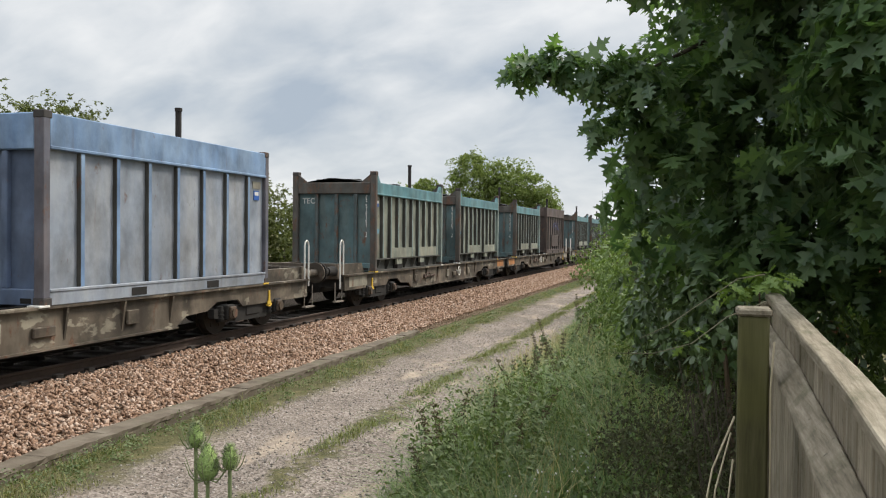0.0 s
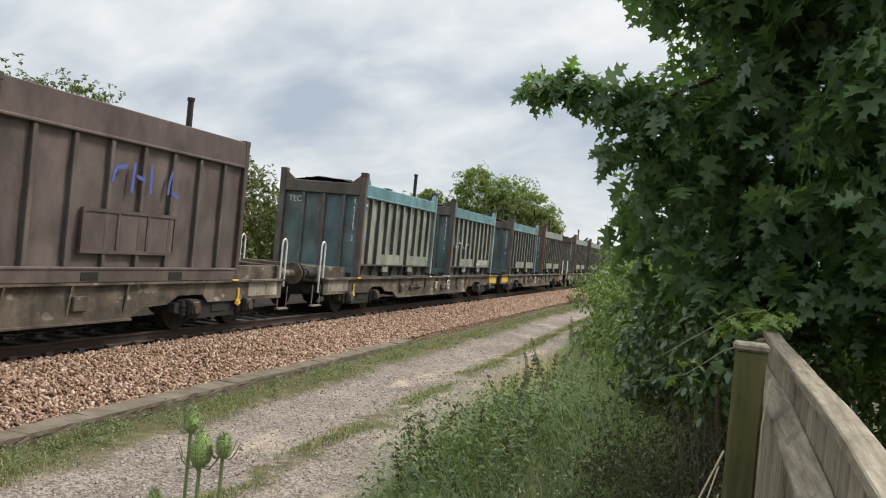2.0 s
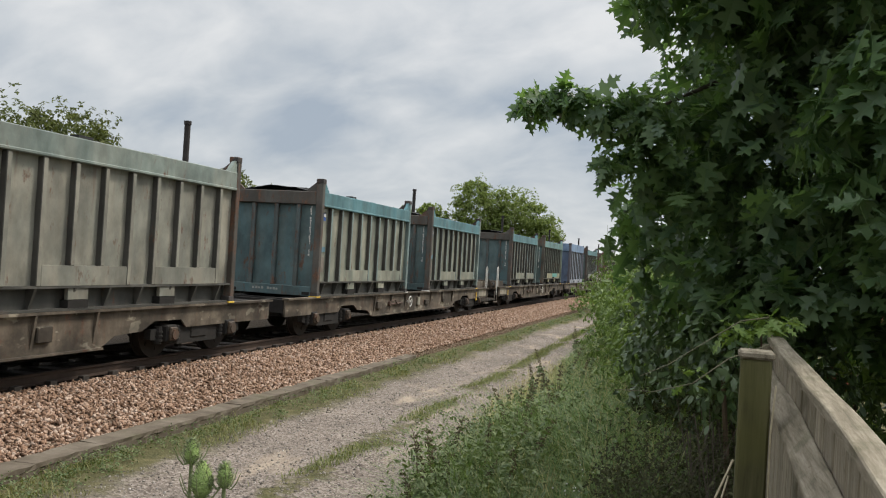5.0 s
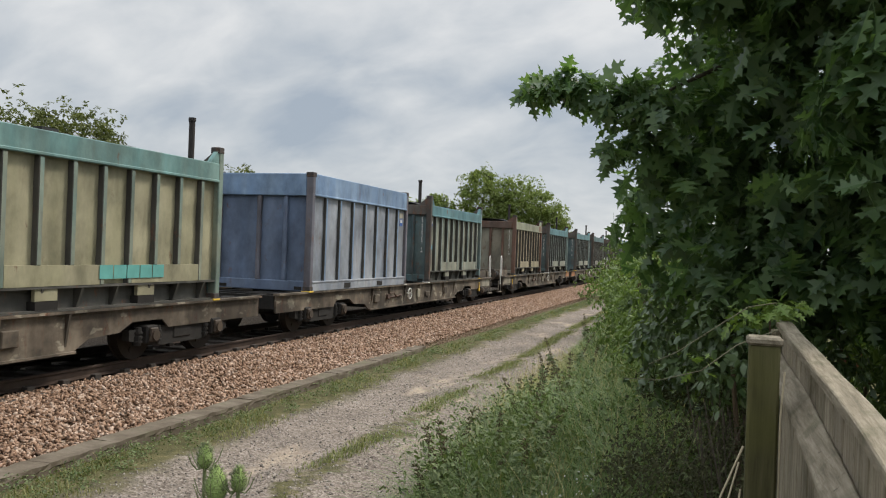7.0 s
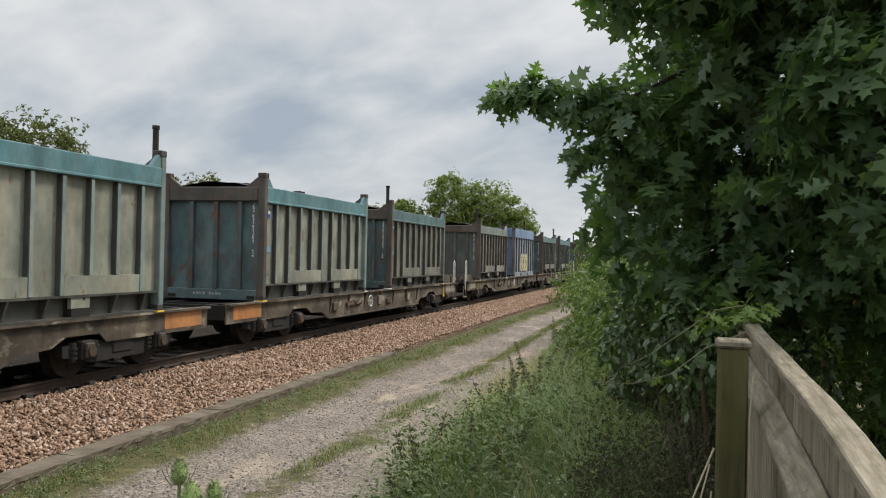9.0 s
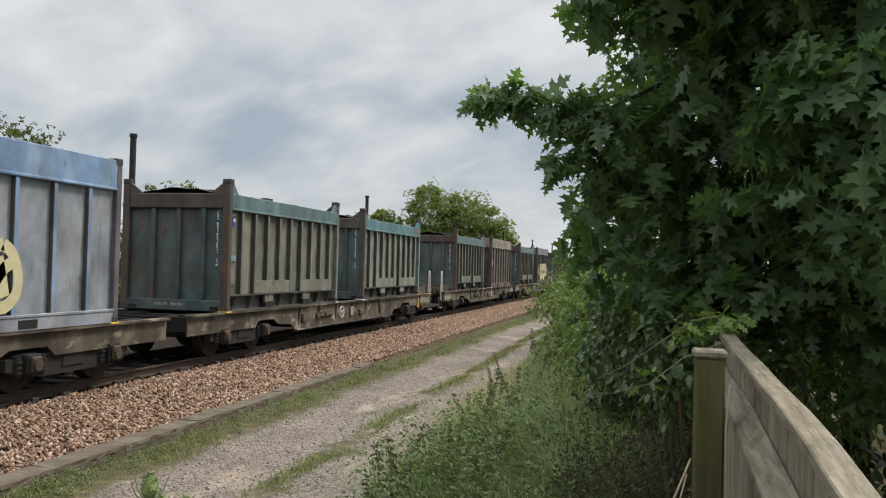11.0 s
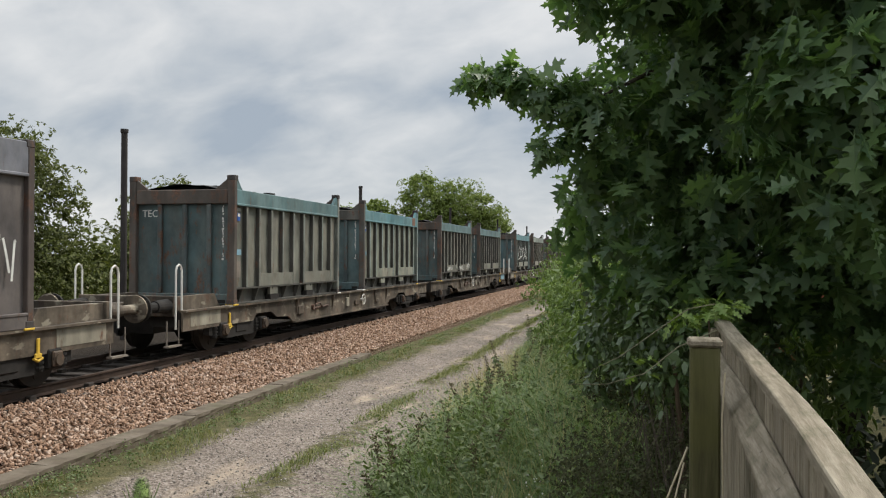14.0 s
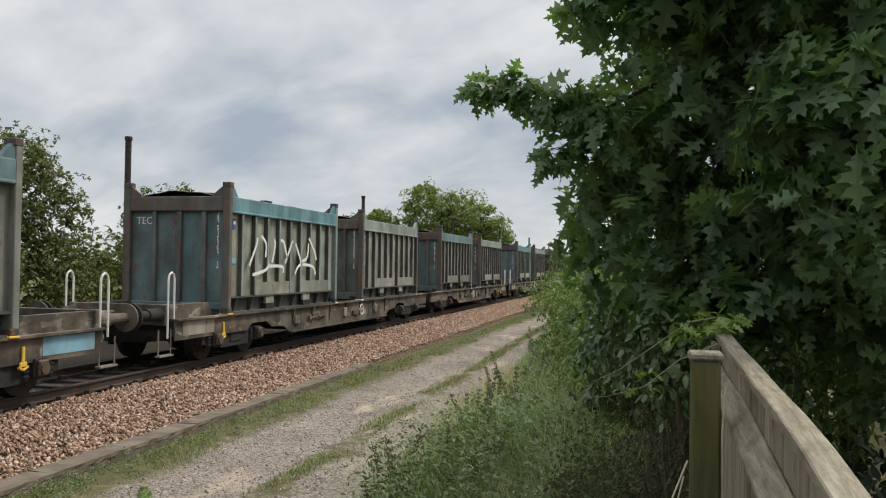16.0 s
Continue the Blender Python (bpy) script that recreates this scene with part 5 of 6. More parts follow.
def build_shrubs():
    bl = [(0.55, 6.2, 1.5, 1.0, 1.0, 1.2), (0.15, 8.5, 1.5, 1.0, 1.2, 1.3), (-.15, 11, 1.5, 1.1, 1.5, 1.4), (-.45, 14, 1.45, 1.1, 1.8, 1.5), (-1.0, 19, 1.4, 1.3, 2.6, 1.6), (-1.7, 26, 1.3, 1.8, 3.6, 1.6), (-2.4, 33.5, 1.2, 2.0, 4, 1.7), (-4.0, 48, 1.2, 2.4, 9, 1.8)]
    sizes = [0.075, 0.08, 0.08, 0.085, 0.10, 0.13, 0.16, 0.2]
    for i, (b, s) in enumerate(zip(bl, sizes)):
        t = empty("hedge_shrub", pose(0, 0, 0))
        tagged(t, "dense green climbing shrub in the hedge by the track", "shrub", "hedge shrubs")
        bm = bmesh.new()
        for k in range(5):
            a = rng.random() * 6.28
            gz = float(ground_z(b[0], b[1]))
            add_tube(bm, [(b[0] + 0.1 * k - 0.2, b[1], gz - 0.05), (b[0] + 0.4 * b[3] * math.cos(a), b[1] + 0.4 * b[4] * math.sin(a), 1.2), (b[0] + 0.7 * b[3] * math.cos(a), b[1] + 0.7 * b[4] * math.sin(a), 2.2)], 0.025, 6, 0.4)
        part("stem", bm, M_TWIG, t)
        foliage("crown", lumpy([b, (b[0] + .2, b[1], 0.9, b[3] * .9, b[4] * .9, 0.6)], 34 if i < 4 else 24, 0.17, 0.30, rng, 0.7), 13000 if i < 4 else 9000, s * (1.15 if i < 4 else 0.85), M_SHRUB, t, rng, lance_leaf() if i < 4 else None, 0.45, 0.35, 1.0, "", 5)


def far_tree(base, blobs, n, leaf, material, label, cat="tree", group="trees beyond the railway"):
    t = empty("tree", pose(0, 0, 0))
    tagged(t, label, cat, group)
    bx_, by_ = base
    gz = float(ground_z(bx_, by_))
    top = max(b[2] for b in blobs)
    limbs = [((bx_, by_, gz + 0.4 * (b[2] - gz)), (b[0], b[1], b[2]), 0.012 * top) for b in blobs]
    part("trunk", trunk_mesh((bx_, by_, gz - 0.1), [(bx_ + .05, by_, gz + 0.3 * (top - gz)), (bx_ - .05, by_, gz + 0.6 * (top - gz)), (bx_, by_, top)], 0.028 * top, limbs, 1), M_BARK, t)
    foliage("crown", lumpy(blobs, 70, 0.10, 0.19, rng, 1.0), n, leaf, material, t, rng, None, 0.35, 0.6, 0.1, "", 6)


def build_far():
    far_tree((-19.5, 21), [(-20.5, 20.5, 4.6, 2.2, 2, 2.0), (-18.6, 21.6, 4.3, 1.5, 1.6, 1.9), (-19.5, 21, 2.2, 2.8, 2.5, 1.9), (-17.6, 22.3, 3.2, 1.0, 1.3, 1.9), (-22, 19, 4, 2, 2, 2.4), (-19, 21.3, 5.2, 2.0, 1.6, 1.2), (-18, 22, 1.6, 2.0, 1.8, 1.5)], 62000, 0.115, M_HEDGE, "hawthorn-like hedgerow tree behind the railway")
    far_tree((-17.6, 28.8), [(-17.6, 28.8, 3.7, 1.5, 2.4, 1.8), (-17.4, 27, 2.2, 1.5, 2.2, 1.8), (-17.8, 31.5, 3.0, 1.5, 2.4, 1.7)], 20000, 0.12, M_HEDGE, "leafy hedgerow tree behind the railway")
    far_tree((-21.5, 98), [(-26, 96.6, 8.5, 3.2, 3, 3.6), (-21.5, 98, 8.0, 3.4, 3, 3.2), (-18, 99.2, 5.8, 2.0, 2.4, 3.0), (-23.5, 98, 5, 5, 3, 4)], 78000, 0.22, M_FAR, "large rounded green tree in the distance")
    far_tree((-31, 95), [(-31, 95, 6.6, 2.5, 2, 2.2), (-34, 94, 5, 3, 2, 3)], 12000, 0.34, M_FAR, "smaller green tree in the distance")
    for i in range(9):
        y = 26 + 8.5 * i
        far_tree((-18.0, y), [(-18.0, y, 2.0, 1.6, 4.6, 1.7), (-17.6, y + 2, 1.4, 1.4, 3, 1.3)], 7000, 0.22, M_HEDGE, "dense green hedgerow bush behind the railway", "hedge", "hedgerow beyond the railway")
    m_pole = plain("dark_pole", (0.035, 0.03, 0.028), 0.8, 0, 0.3, 6)
    bm = bmesh.new()
    add_cyl(bm, (0, 0, 0), (0, 0, 5.75), 0.09, 0.085, seg=12)
    add_cyl(bm, (0, 0, 5.75), (0, 0, 5.85), 0.105, 0.105, seg=12)
    pole = part("pole", bm, m_pole, None)
    pole.location = (-14.2, 20.8, 0.05)
    tagged(pole, "dark plain steel pole beside the railway", "pole", "poles beside the railway")
    for i in range(1, 8):
        copy_thing(pole, pose(-14.2, 20.8 + 19.8 * i, 0.05))


def build_weeds():
    # leafy weeds among the grass
    tv, tf = oval_leaf()
    n = 8000
    c = 600
    cy = 3.2 + 22 * rng.random(c) ** 1.6
    cx = bank_foot(cy) + 0.15 + (0.3 - bank_foot(cy)) * rng.random(c)
    k = rng.integers(0, c, n)
    hmax = (0.2 + 0.45 * rng.random(c)) * (0.45 + 0.55 * smooth(0, 0.8, cx - bank_foot(cy))) * (1 + 1.4 * np.exp(-((cx + 1.75) / 0.6) ** 2 - ((cy - 7.6) / 1.7) ** 2))
    x = cx[k] + 0.09 * rng.normal(size=n)
    y = cy[k] + 0.09 * rng.normal(size=n)
    z = ground_z(x, y) + hmax[k] * rng.random(n) ** 0.7
    nrm = rng.normal(size=(n, 3)) * 0.6 + np.array((0, 0, 1.0))
    ob = part("bank_weeds", scatter("bank_weeds", *lance_leaf(), np.stack([x, y, z], 1), frames_from(nrm, None, rng), 0.03 + 0.045 * rng.random(n)), M_WEED, None)
    tagged(ob, "low leafy green weeds among the bank grass", "weeds", kind="stuff")
    # bushy clump at the bank's edge
    n, c = 9500, 170
    cy, cx = 7.5 + 0.95 * rng.normal(size=c), -1.72 + 0.36 * rng.normal(size=c)
    k = rng.integers(0, c, n)
    u = rng.random(n) ** 0.7
    top = (0.45 + 0.5 * rng.random(c))[k]
    lx, ly = 0.16 * rng.normal(size=c), 0.12 * rng.normal(size=c)
    x, y = cx[k] + lx[k] * u + 0.05 * rng.normal(size=n), cy[k] + ly[k] * u + 0.05 * rng.normal(size=n)
    nrm = rng.normal(size=(n, 3)) * 0.7 + np.array((0, 0, 0.8))
    ob = part("clump_weeds", scatter("clump_weeds", *lance_leaf(), np.stack([x, y, ground_z(x, y) + top * u], 1), frames_from(nrm, None, rng), 0.03 + 0.04 * rng.random(n)), M_WEED, None)
    tagged(ob, "bushy green weeds crowding the bank's edge", "weeds", kind="stuff")
    # white florets in the grass
    n = 36
    x, y = -0.75 + 0.16 * rng.normal(size=n), 5.0 + 0.35 * rng.normal(size=n)
    sv, sf = stone_template()
    ob = part("white_florets", scatter("white_florets", sv, sf, np.stack([x, y, ground_z(x, y) + 0.42 + 0.12 * rng.random(n)], 1), frames_from(rng.normal(size=(n, 3)), None, rng), 0.004 + 0.003 * rng.random(n)), M_WHITE, None)
    tagged(ob, "tiny white florets in the bank grass", "flowers", kind="stuff")
    # small leafy weeds in the verge between trough and track
    n = 16000
    c = 500
    cy = 4 + 40 * rng.random(c) ** 1.5
    cx = -6.2 + 0.55 * rng.random(c) ** 1.5
    k = rng.integers(0, c, n)
    x, y = cx[k] + 0.06 * rng.normal(size=n), cy[k] + 0.08 * rng.normal(size=n)
    z = ground_z(x, y) + (0.05 + 0.13 * rng.random(c))[k] * rng.random(n)
    nrm = rng.normal(size=(n, 3)) * 0.6 + np.array((0, 0, 1.0))
    ob = part("verge_weeds", scatter("verge_weeds", tv, tf, np.stack([x, y, z], 1), frames_from(nrm, None, rng), 0.015 + 0.025 * rng.random(n)), M_WEED, None)
    tagged(ob, "small green weeds along the cable trough", "weeds", kind="stuff")
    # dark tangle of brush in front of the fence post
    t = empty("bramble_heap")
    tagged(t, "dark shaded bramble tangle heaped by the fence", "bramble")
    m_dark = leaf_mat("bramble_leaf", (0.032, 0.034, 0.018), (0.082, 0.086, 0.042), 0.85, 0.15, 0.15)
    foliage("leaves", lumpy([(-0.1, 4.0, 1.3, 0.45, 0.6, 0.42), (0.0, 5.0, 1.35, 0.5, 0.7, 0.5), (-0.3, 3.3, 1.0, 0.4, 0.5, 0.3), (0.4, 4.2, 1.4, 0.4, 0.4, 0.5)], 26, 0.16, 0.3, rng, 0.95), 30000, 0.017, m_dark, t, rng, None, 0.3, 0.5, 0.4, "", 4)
    for i in range(45):
        bm = bmesh.new()
        x0, y0 = 0.05 + 0.3 * rng.random(), 3.7 + 1.2 * rng.random()
        a = rng.random() * 6.28
        L = 0.25 + 0.3 * rng.random()
        gz = float(ground_z(x0, y0))
        add_tube(bm, [(x0, y0, gz), (x0 + 0.4 * L * math.cos(a), y0 + 0.4 * L * math.sin(a), gz + 0.75 + 0.25 * rng.random()), (x0 + L * math.cos(a), y0 + L * math.sin(a), gz + 0.4 + 0.3 * rng.random())], 0.003, 5, 0.5)
        part("stem", bm, M_BARK, t)
    # seeding weeds standing out of the bank's edge
    m_seed = plain("brown_seed", (0.10, 0.088, 0.045), 0.9, 0, 0.4, 30)
    r = random.Random(21)
    proto = []
    for v in range(3):
        w = empty("dock_weed")
        tagged(w, "tall weed with whorled brown-green seed heads", "weed", "weeds on the bank")
        h = 0.75 + 0.12 * v
        bend = r.uniform(0.1, 0.3) * r.choice((-1, 1))
        bm = bmesh.new()
        add_tube(bm, [(0, 0, 0), (bend * 0.4, 0.02, h * 0.5), (bend, 0.03, h)], 0.005, 6, 0.4)
        part("stem", bm, M_TWIG, w)
        nn = 130
        zz = h * (0.1 + 0.55 * rng.random(nn))
        aa = rng.random(nn) * 6.28
        rr = 0.02 + 0.06 * rng.random(nn)
        pos = np.stack([bend * (zz / h) ** 1.5 + rr * np.cos(aa), rr * np.sin(aa), zz], 1)
        part("foliage", scatter("foliage", tv, tf, pos, frames_from(np.stack([np.cos(aa), np.sin(aa), 1.2 + 0 * aa], 1), None, rng), 0.05 + 0.04 * rng.random(nn)), M_WEED, w)
        sv, sf = stone_template()
        wh = 9
        zz = np.repeat(h * (0.55 + 0.45 * np.arange(wh) / wh), 12) + 0.008 * rng.normal(size=12 * wh)
        aa = rng.random(12 * wh) * 6.28
        rr = 0.030 * rng.random(12 * wh) ** 0.5
        pos = np.stack([bend * (zz / h) ** 1.5 + rr * np.cos(aa), rr * np.sin(aa) + 0.03 * zz / h, zz], 1)
        part("seed_head", scatter("seed_head", sv, sf, pos, frames_from(rng.normal(size=(12 * wh, 3)), None, rng), 0.0065 + 0.003 * rng.random(12 * wh)), m_seed, w)["kind"] = "stuff"
        proto.append(w)
    spots = []
    for i in range(46):
        yy = 6.2 + 4.2 * r.random() if i < 34 else 10 + 14 * r.random()
        fx = float(bank_foot(yy))
        spots.append((fx + (0.36 + 0.75 * r.random() ** 1.3 if i < 34 else 0.1 + 0.8 * r.random()), yy))
    for i, (x, y) in enumerate(spots):
        m = pose(x, y, float(ground_z(x, y)) - 0.02, r.uniform(-14, 14), r.uniform(-14, 14), r.uniform(0, 360))
        if i < 3:
            proto[i].matrix_basis = m
        else:
            copy_thing(proto[i % 3], m)


teasels = []


def teasel(base, tip, size, r):
    """A teasel: ribbed stem, egg-shaped spiny head, curved bracts."""
    t = empty("teasel", pose(*base))
    teasels.append(t)
    tagged(t, "green teasel with spiny egg-shaped flower head", "teasel", "teasels by the fence")
    b, q = Vector((0, 0, 0)), Vector(tip) - Vector(base)
    m_stem, m_head = TEASEL
    bm = bmesh.new()
    mid_p = b.lerp(q, 0.55) + Vector((0.012, 0.0, 0))
    add_tube(bm, [b, mid_p, q], 0.0042, 8, 0.6)
    part("stem", bm, m_stem, t)
    bm = bmesh.new()
    H, R = size * 1.65, size * 0.5
    segs, rings = 14, 10
    grid = []
    for i in range(rings + 1):
        k = i / rings
        rad = R * (math.sin(math.pi * min(1, 0.12 + 0.86 * k)) ** 0.75) * (1.12 - 0.35 * k)
        grid.append([bm.verts.new((q.x + rad * math.cos(6.283 * j / segs + 0.2 * i), q.y + rad * math.sin(6.283 * j / segs + 0.2 * i), q.z + H * k)) for j in range(segs)])
    for i in range(rings):
        for j in range(segs):
            bm.faces.new((grid[i][j], grid[i][(j + 1) % segs], grid[i + 1][(j + 1) % segs], grid[i + 1][j]))
    bm.faces.new(grid[0][::-1]), bm.faces.new(grid[-1])
    head = part("head", bm, m_head, t)
    # spines over the head
    n = 240
    sv = np.array([(-0.5, 0, 0), (0.5, 0, 0), (0, 0, 1.0), (0, 0.5, 0)])
    sf = np.array([(0, 1, 2), (1, 3, 2), (3, 0, 2)])
    k, a = rng.random(n), rng.random(n) * 6.283
    rad = R * (np.sin(np.pi * np.minimum(1, 0.12 + 0.86 * k)) ** 0.75) * (1.12 - 0.35 * k)
    pos = np.stack([q.x + rad * np.cos(a), q.y + rad * np.sin(a), q.z + H * k], 1)
    nrm = np.stack([np.cos(a), np.sin(a), 0.9 + 0 * a], 1)
    part("spine_cover", scatter("spine_cover", sv, sf, pos, frames_from(nrm, None, rng), np.tile((0.0016, 0.0016, 0.006), (n, 1))), m_stem, head)
    for i in range(6):
        a = 1.05 * i + r.uniform(-0.3, 0.3)
        L = size * r.uniform(0.9, 1.7)
        c, s = math.cos(a), math.sin(a)
        bm = bmesh.new()
        add_tube(bm, [q, q + Vector((c * R * 1.1, s * R * 1.1, -0.002)), q + Vector((c * (R + 0.3 * L), s * (R + 0.3 * L), 0.25 * L)), q + Vector((c * (R + 0.5 * L), s * (R + 0.5 * L), 0.75 * L))], 0.0013, 5, 0.4)
        part("bract", bm, m_stem, t)


TEASEL = (leaf_mat("teasel_stem", (0.10, 0.13, 0.05), (0.20, 0.23, 0.10), 0.6, 0.1), None)


def build_near_details():
    global TEASEL
    m = Mat("teasel_head", 0.8, 0, 0.2)
    m.set("Base Color", m.ramp(m.voronoi(480), (0.2, (0.20, 0.28, 0.085)), (0.8, (0.27, 0.35, 0.125))))
    m.bump(m.voronoi(480, None, "Distance"), 0.5, 0.002)
    TEASEL = (TEASEL[0], m.m)
    r = random.Random(8)
    for tip, s in (((-0.605, 0.964, 2.074), 0.028), ((-0.630, 0.975, 2.112), 0.019), ((-0.578, 0.973, 2.088), 0.019), ((-0.656, 0.948, 2.010), 0.017), ((-0.551, 0.98, 2.004), 0.016)):
        x, y = tip[0] + r.uniform(-0.02, 0.04), tip[1] - r.uniform(0.0, 0.05)
        teasel((x, y, float(ground_z(x, y)) - 0.02), tip, s, r)
    # bare bramble runners arching out past the post
    m_run = plain("pale_runner", (0.12, 0.11, 0.065), 0.7, 0, 0.25, 25)
    for pts in ([(0.19, 2.75, 2.285), (0.11, 2.72, 2.27), (0.03, 2.68, 2.215), (-0.09, 2.62, 2.13), (-0.17, 2.6, 2.09)],
                [(0.20, 2.8, 2.2), (0.08, 2.7, 2.155), (-0.02, 2.62, 2.08), (-0.13, 2.58, 2.05), (-0.24, 2.55, 2.05)]):
        b = new("bramble_runner")
        tagged(b, "thin bare bramble runner arching past the fence post", "bramble", "bramble runners")
        bm = bmesh.new()
        add_tube(bm, pts, 0.0021, 6, 0.5)
        part("stem", bm, m_run, b)
    # dry pale stalks beside the post
    m_dry = plain("dry_stalk", (0.42, 0.36, 0.25), 0.8, 0, 0.2, 25)
    for pts in ([(0.192, 2.40, 2.12), (0.184, 2.392, 2.0), (0.186, 2.392, 1.8), (0.183, 2.392, 1.2), (0.186, 2.39, 0.8)],
                [(0.095, 2.38, 1.92), (0.04, 2.36, 1.78), (-0.01, 2.3, 1.5), (-0.02, 2.25, 0.8)], [(0.09, 2.5, 1.85), (0.05, 2.45, 1.7), (0.02, 2.4, 1.4), (0.0, 2.4, 0.8)], [(0.1, 2.6, 1.75), (0.07, 2.5, 1.5), (0.06, 2.5, 0.8)]):
        bm = bmesh.new()
        add_tube(bm, pts, 0.0028, 6, 0.8)
        tagged(part("dry_stalk", bm, m_dry, None), "pale dry plant stalk against the fence post", "stalk", "dry stalks")
    # fresh climber leaves round the fence's end
    t = empty("climber")
    tagged(t, "bright green climber leaves over the fence end", "climber")
    foliage("leaves", [(0.25, 3.5, 2.235, 0.10, 0.14, 0.03), (0.13, 3.45, 2.2, 0.06, 0.08, 0.06)], 66, 0.058, M_BRIGHT, t, rng, lobed_leaf(), 0.2, 0.9, 0.3)
    foliage("leaves", [(-0.03, 3.0, 2.06, 0.06, 0.05, 0.04)], 12, 0.04, M_BRIGHT, t, rng, lobed_leaf(), 0.2, 0.9, 0.3)
    bm = bmesh.new()
    add_tube(bm, [(0.27, 3.6, 0.85), (0.26, 3.58, 1.6), (0.22, 3.52, 2.2)], 0.008, 6, 0.5)
    part("stem", bm, M_TWIG, t)
    # ivy and low shrub behind the post
    t = empty("ivy_bush")
    tagged(t, "dark glossy ivy bush behind the fence post", "ivy")
    m_ivy = leaf_mat("ivy_leaf", (0.035, 0.065, 0.022), (0.10, 0.15, 0.055), 0.42, 0.2)
    foliage("leaves", [(0.15, 4.3, 2.0, 0.3, 0.4, 0.28), (-0.1, 5.2, 1.95, 0.35, 0.6, 0.4), (0.45, 4.6, 1.85, 0.3, 0.4, 0.3)], 4200, 0.055, m_ivy, t, rng, None, 0.4, 0.3, 1.0, "", 3)
    bm = bmesh.new()
    add_tube(bm, [(0.2, 4.4, 0.8), (0.15, 4.3, 1.5), (0.1, 4.2, 2.0)], 0.02, 6, 0.5)
    part("stem", bm, M_TWIG, t)
    # dark undergrowth beyond the fence, its deep shade put into the leaf colours
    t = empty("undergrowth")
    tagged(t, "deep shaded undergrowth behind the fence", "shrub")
    m_und = leaf_mat("undergrowth_shade_leaf", (0.014, 0.022, 0.01), (0.035, 0.05, 0.02), 0.6, 0.1)
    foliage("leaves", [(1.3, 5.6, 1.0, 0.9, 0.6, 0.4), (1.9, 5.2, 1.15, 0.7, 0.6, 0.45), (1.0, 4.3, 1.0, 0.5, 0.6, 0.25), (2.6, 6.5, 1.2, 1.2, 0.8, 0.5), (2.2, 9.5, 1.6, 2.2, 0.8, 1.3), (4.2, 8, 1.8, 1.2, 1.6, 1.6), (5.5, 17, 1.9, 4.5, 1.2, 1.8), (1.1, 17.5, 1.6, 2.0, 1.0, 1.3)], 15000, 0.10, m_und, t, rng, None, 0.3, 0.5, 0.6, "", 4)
    # red slatted box, a stand-in for an unidentified red thing beyond
    s = empty("timber_bin", pose(2.25, 13.4, float(ground_z(2.25, 13.4)) - 0.03))
    tagged(s, "red slatted box beyond the trees, what it is unknown", "bin")
    m_red = plain("red_slat", (0.27, 0.07, 0.045), 0.75, 0, 0.3, 9)
    for i in range(7):
        part("slat", boxes((-0.36, 0.36, 0.0, 0.025, 0.16 * i + 0.02, 0.16 * i + 0.145), bevel=0.005), m_red, s)
    for x0 in (-0.38, 0.355):
        part("side_panel", boxes((x0, x0 + 0.025, 0.025, 0.7, 0.0, 1.13)), m_red, s)
    part("back_panel", boxes((-0.355, 0.355, 0.68, 0.70, 0.0, 1.13)), m_red, s)


def scrawl(name, strokes, x, width, material, label):
    """Sprayed lettering as flat bent strokes on a container's side; strokes are lists of (y, z)."""
    def put(t):
        for st in strokes:
            bm = bmesh.new()
            pts = [Vector((x, y, z)) for y, z in st]
            fine = []
            for i in range(len(pts) - 1):
                p0, p1, p2, p3 = pts[max(i - 1, 0)], pts[i], pts[i + 1], pts[min(i + 2, len(pts) - 1)]
                for k in range(5):
                    u = k / 5
                    fine.append(0.5 * ((2 * p1) + (p2 - p0) * u + (2 * p0 - 5 * p1 + 4 * p2 - p3) * u * u + (3 * p1 - p0 - 3 * p2 + p3) * u ** 3))
            fine.append(pts[-1])
            prev = None
            for i, p in enumerate(fine):
                d = (fine[min(i + 1, len(fine) - 1)] - fine[max(i - 1, 0)]).normalized()
                s = Vector((0, -d.z, d.y)) * width
                cur = [bm.verts.new(p + o) for o in (s, -s, -s + Vector((0.003, 0, 0)), s + Vector((0.003, 0, 0)))]
                if prev:
                    for k in range(4):
                        bm.faces.new((prev[k], prev[(k + 1) % 4], cur[(k + 1) % 4], cur[k]))
                prev = cur
            part("spray_stroke", bm, material, t, label)
    return put


def hatch(t):
    """A framed hatch low on the side."""
    for a in ((1.75, 3.95, 1.02, 1.07), (1.75, 3.95, 0.42, 0.47), (1.75, 1.80, 0.47, 1.02), (3.90, 3.95, 0.47, 1.02), (2.5, 2.55, 0.47, 1.02), (3.2, 3.25, 0.47, 1.02)):
        part("hatch_bar", boxes((CW - 0.05, CW + 0.004, *a)), SCHEMES["brown"][0], t)
    part("hatch_panel", boxes((CW - 0.1, CW - 0.012, 1.80, 3.90, 0.47, 1.02)), SCHEMES["brown"][1], t)


def band_rust(t):
    """A rust-brown repair plate and weeping rust at the far end of the top band."""
    part("repair_plate", once("repair", lambda: boxes((CW - 0.012, CW + 0.001, CL - 0.78, CL - 0.40, 2.10, 2.372), bevel=0.003)), M_RUST_BRIGHT, t, "rust-brown repair plate")


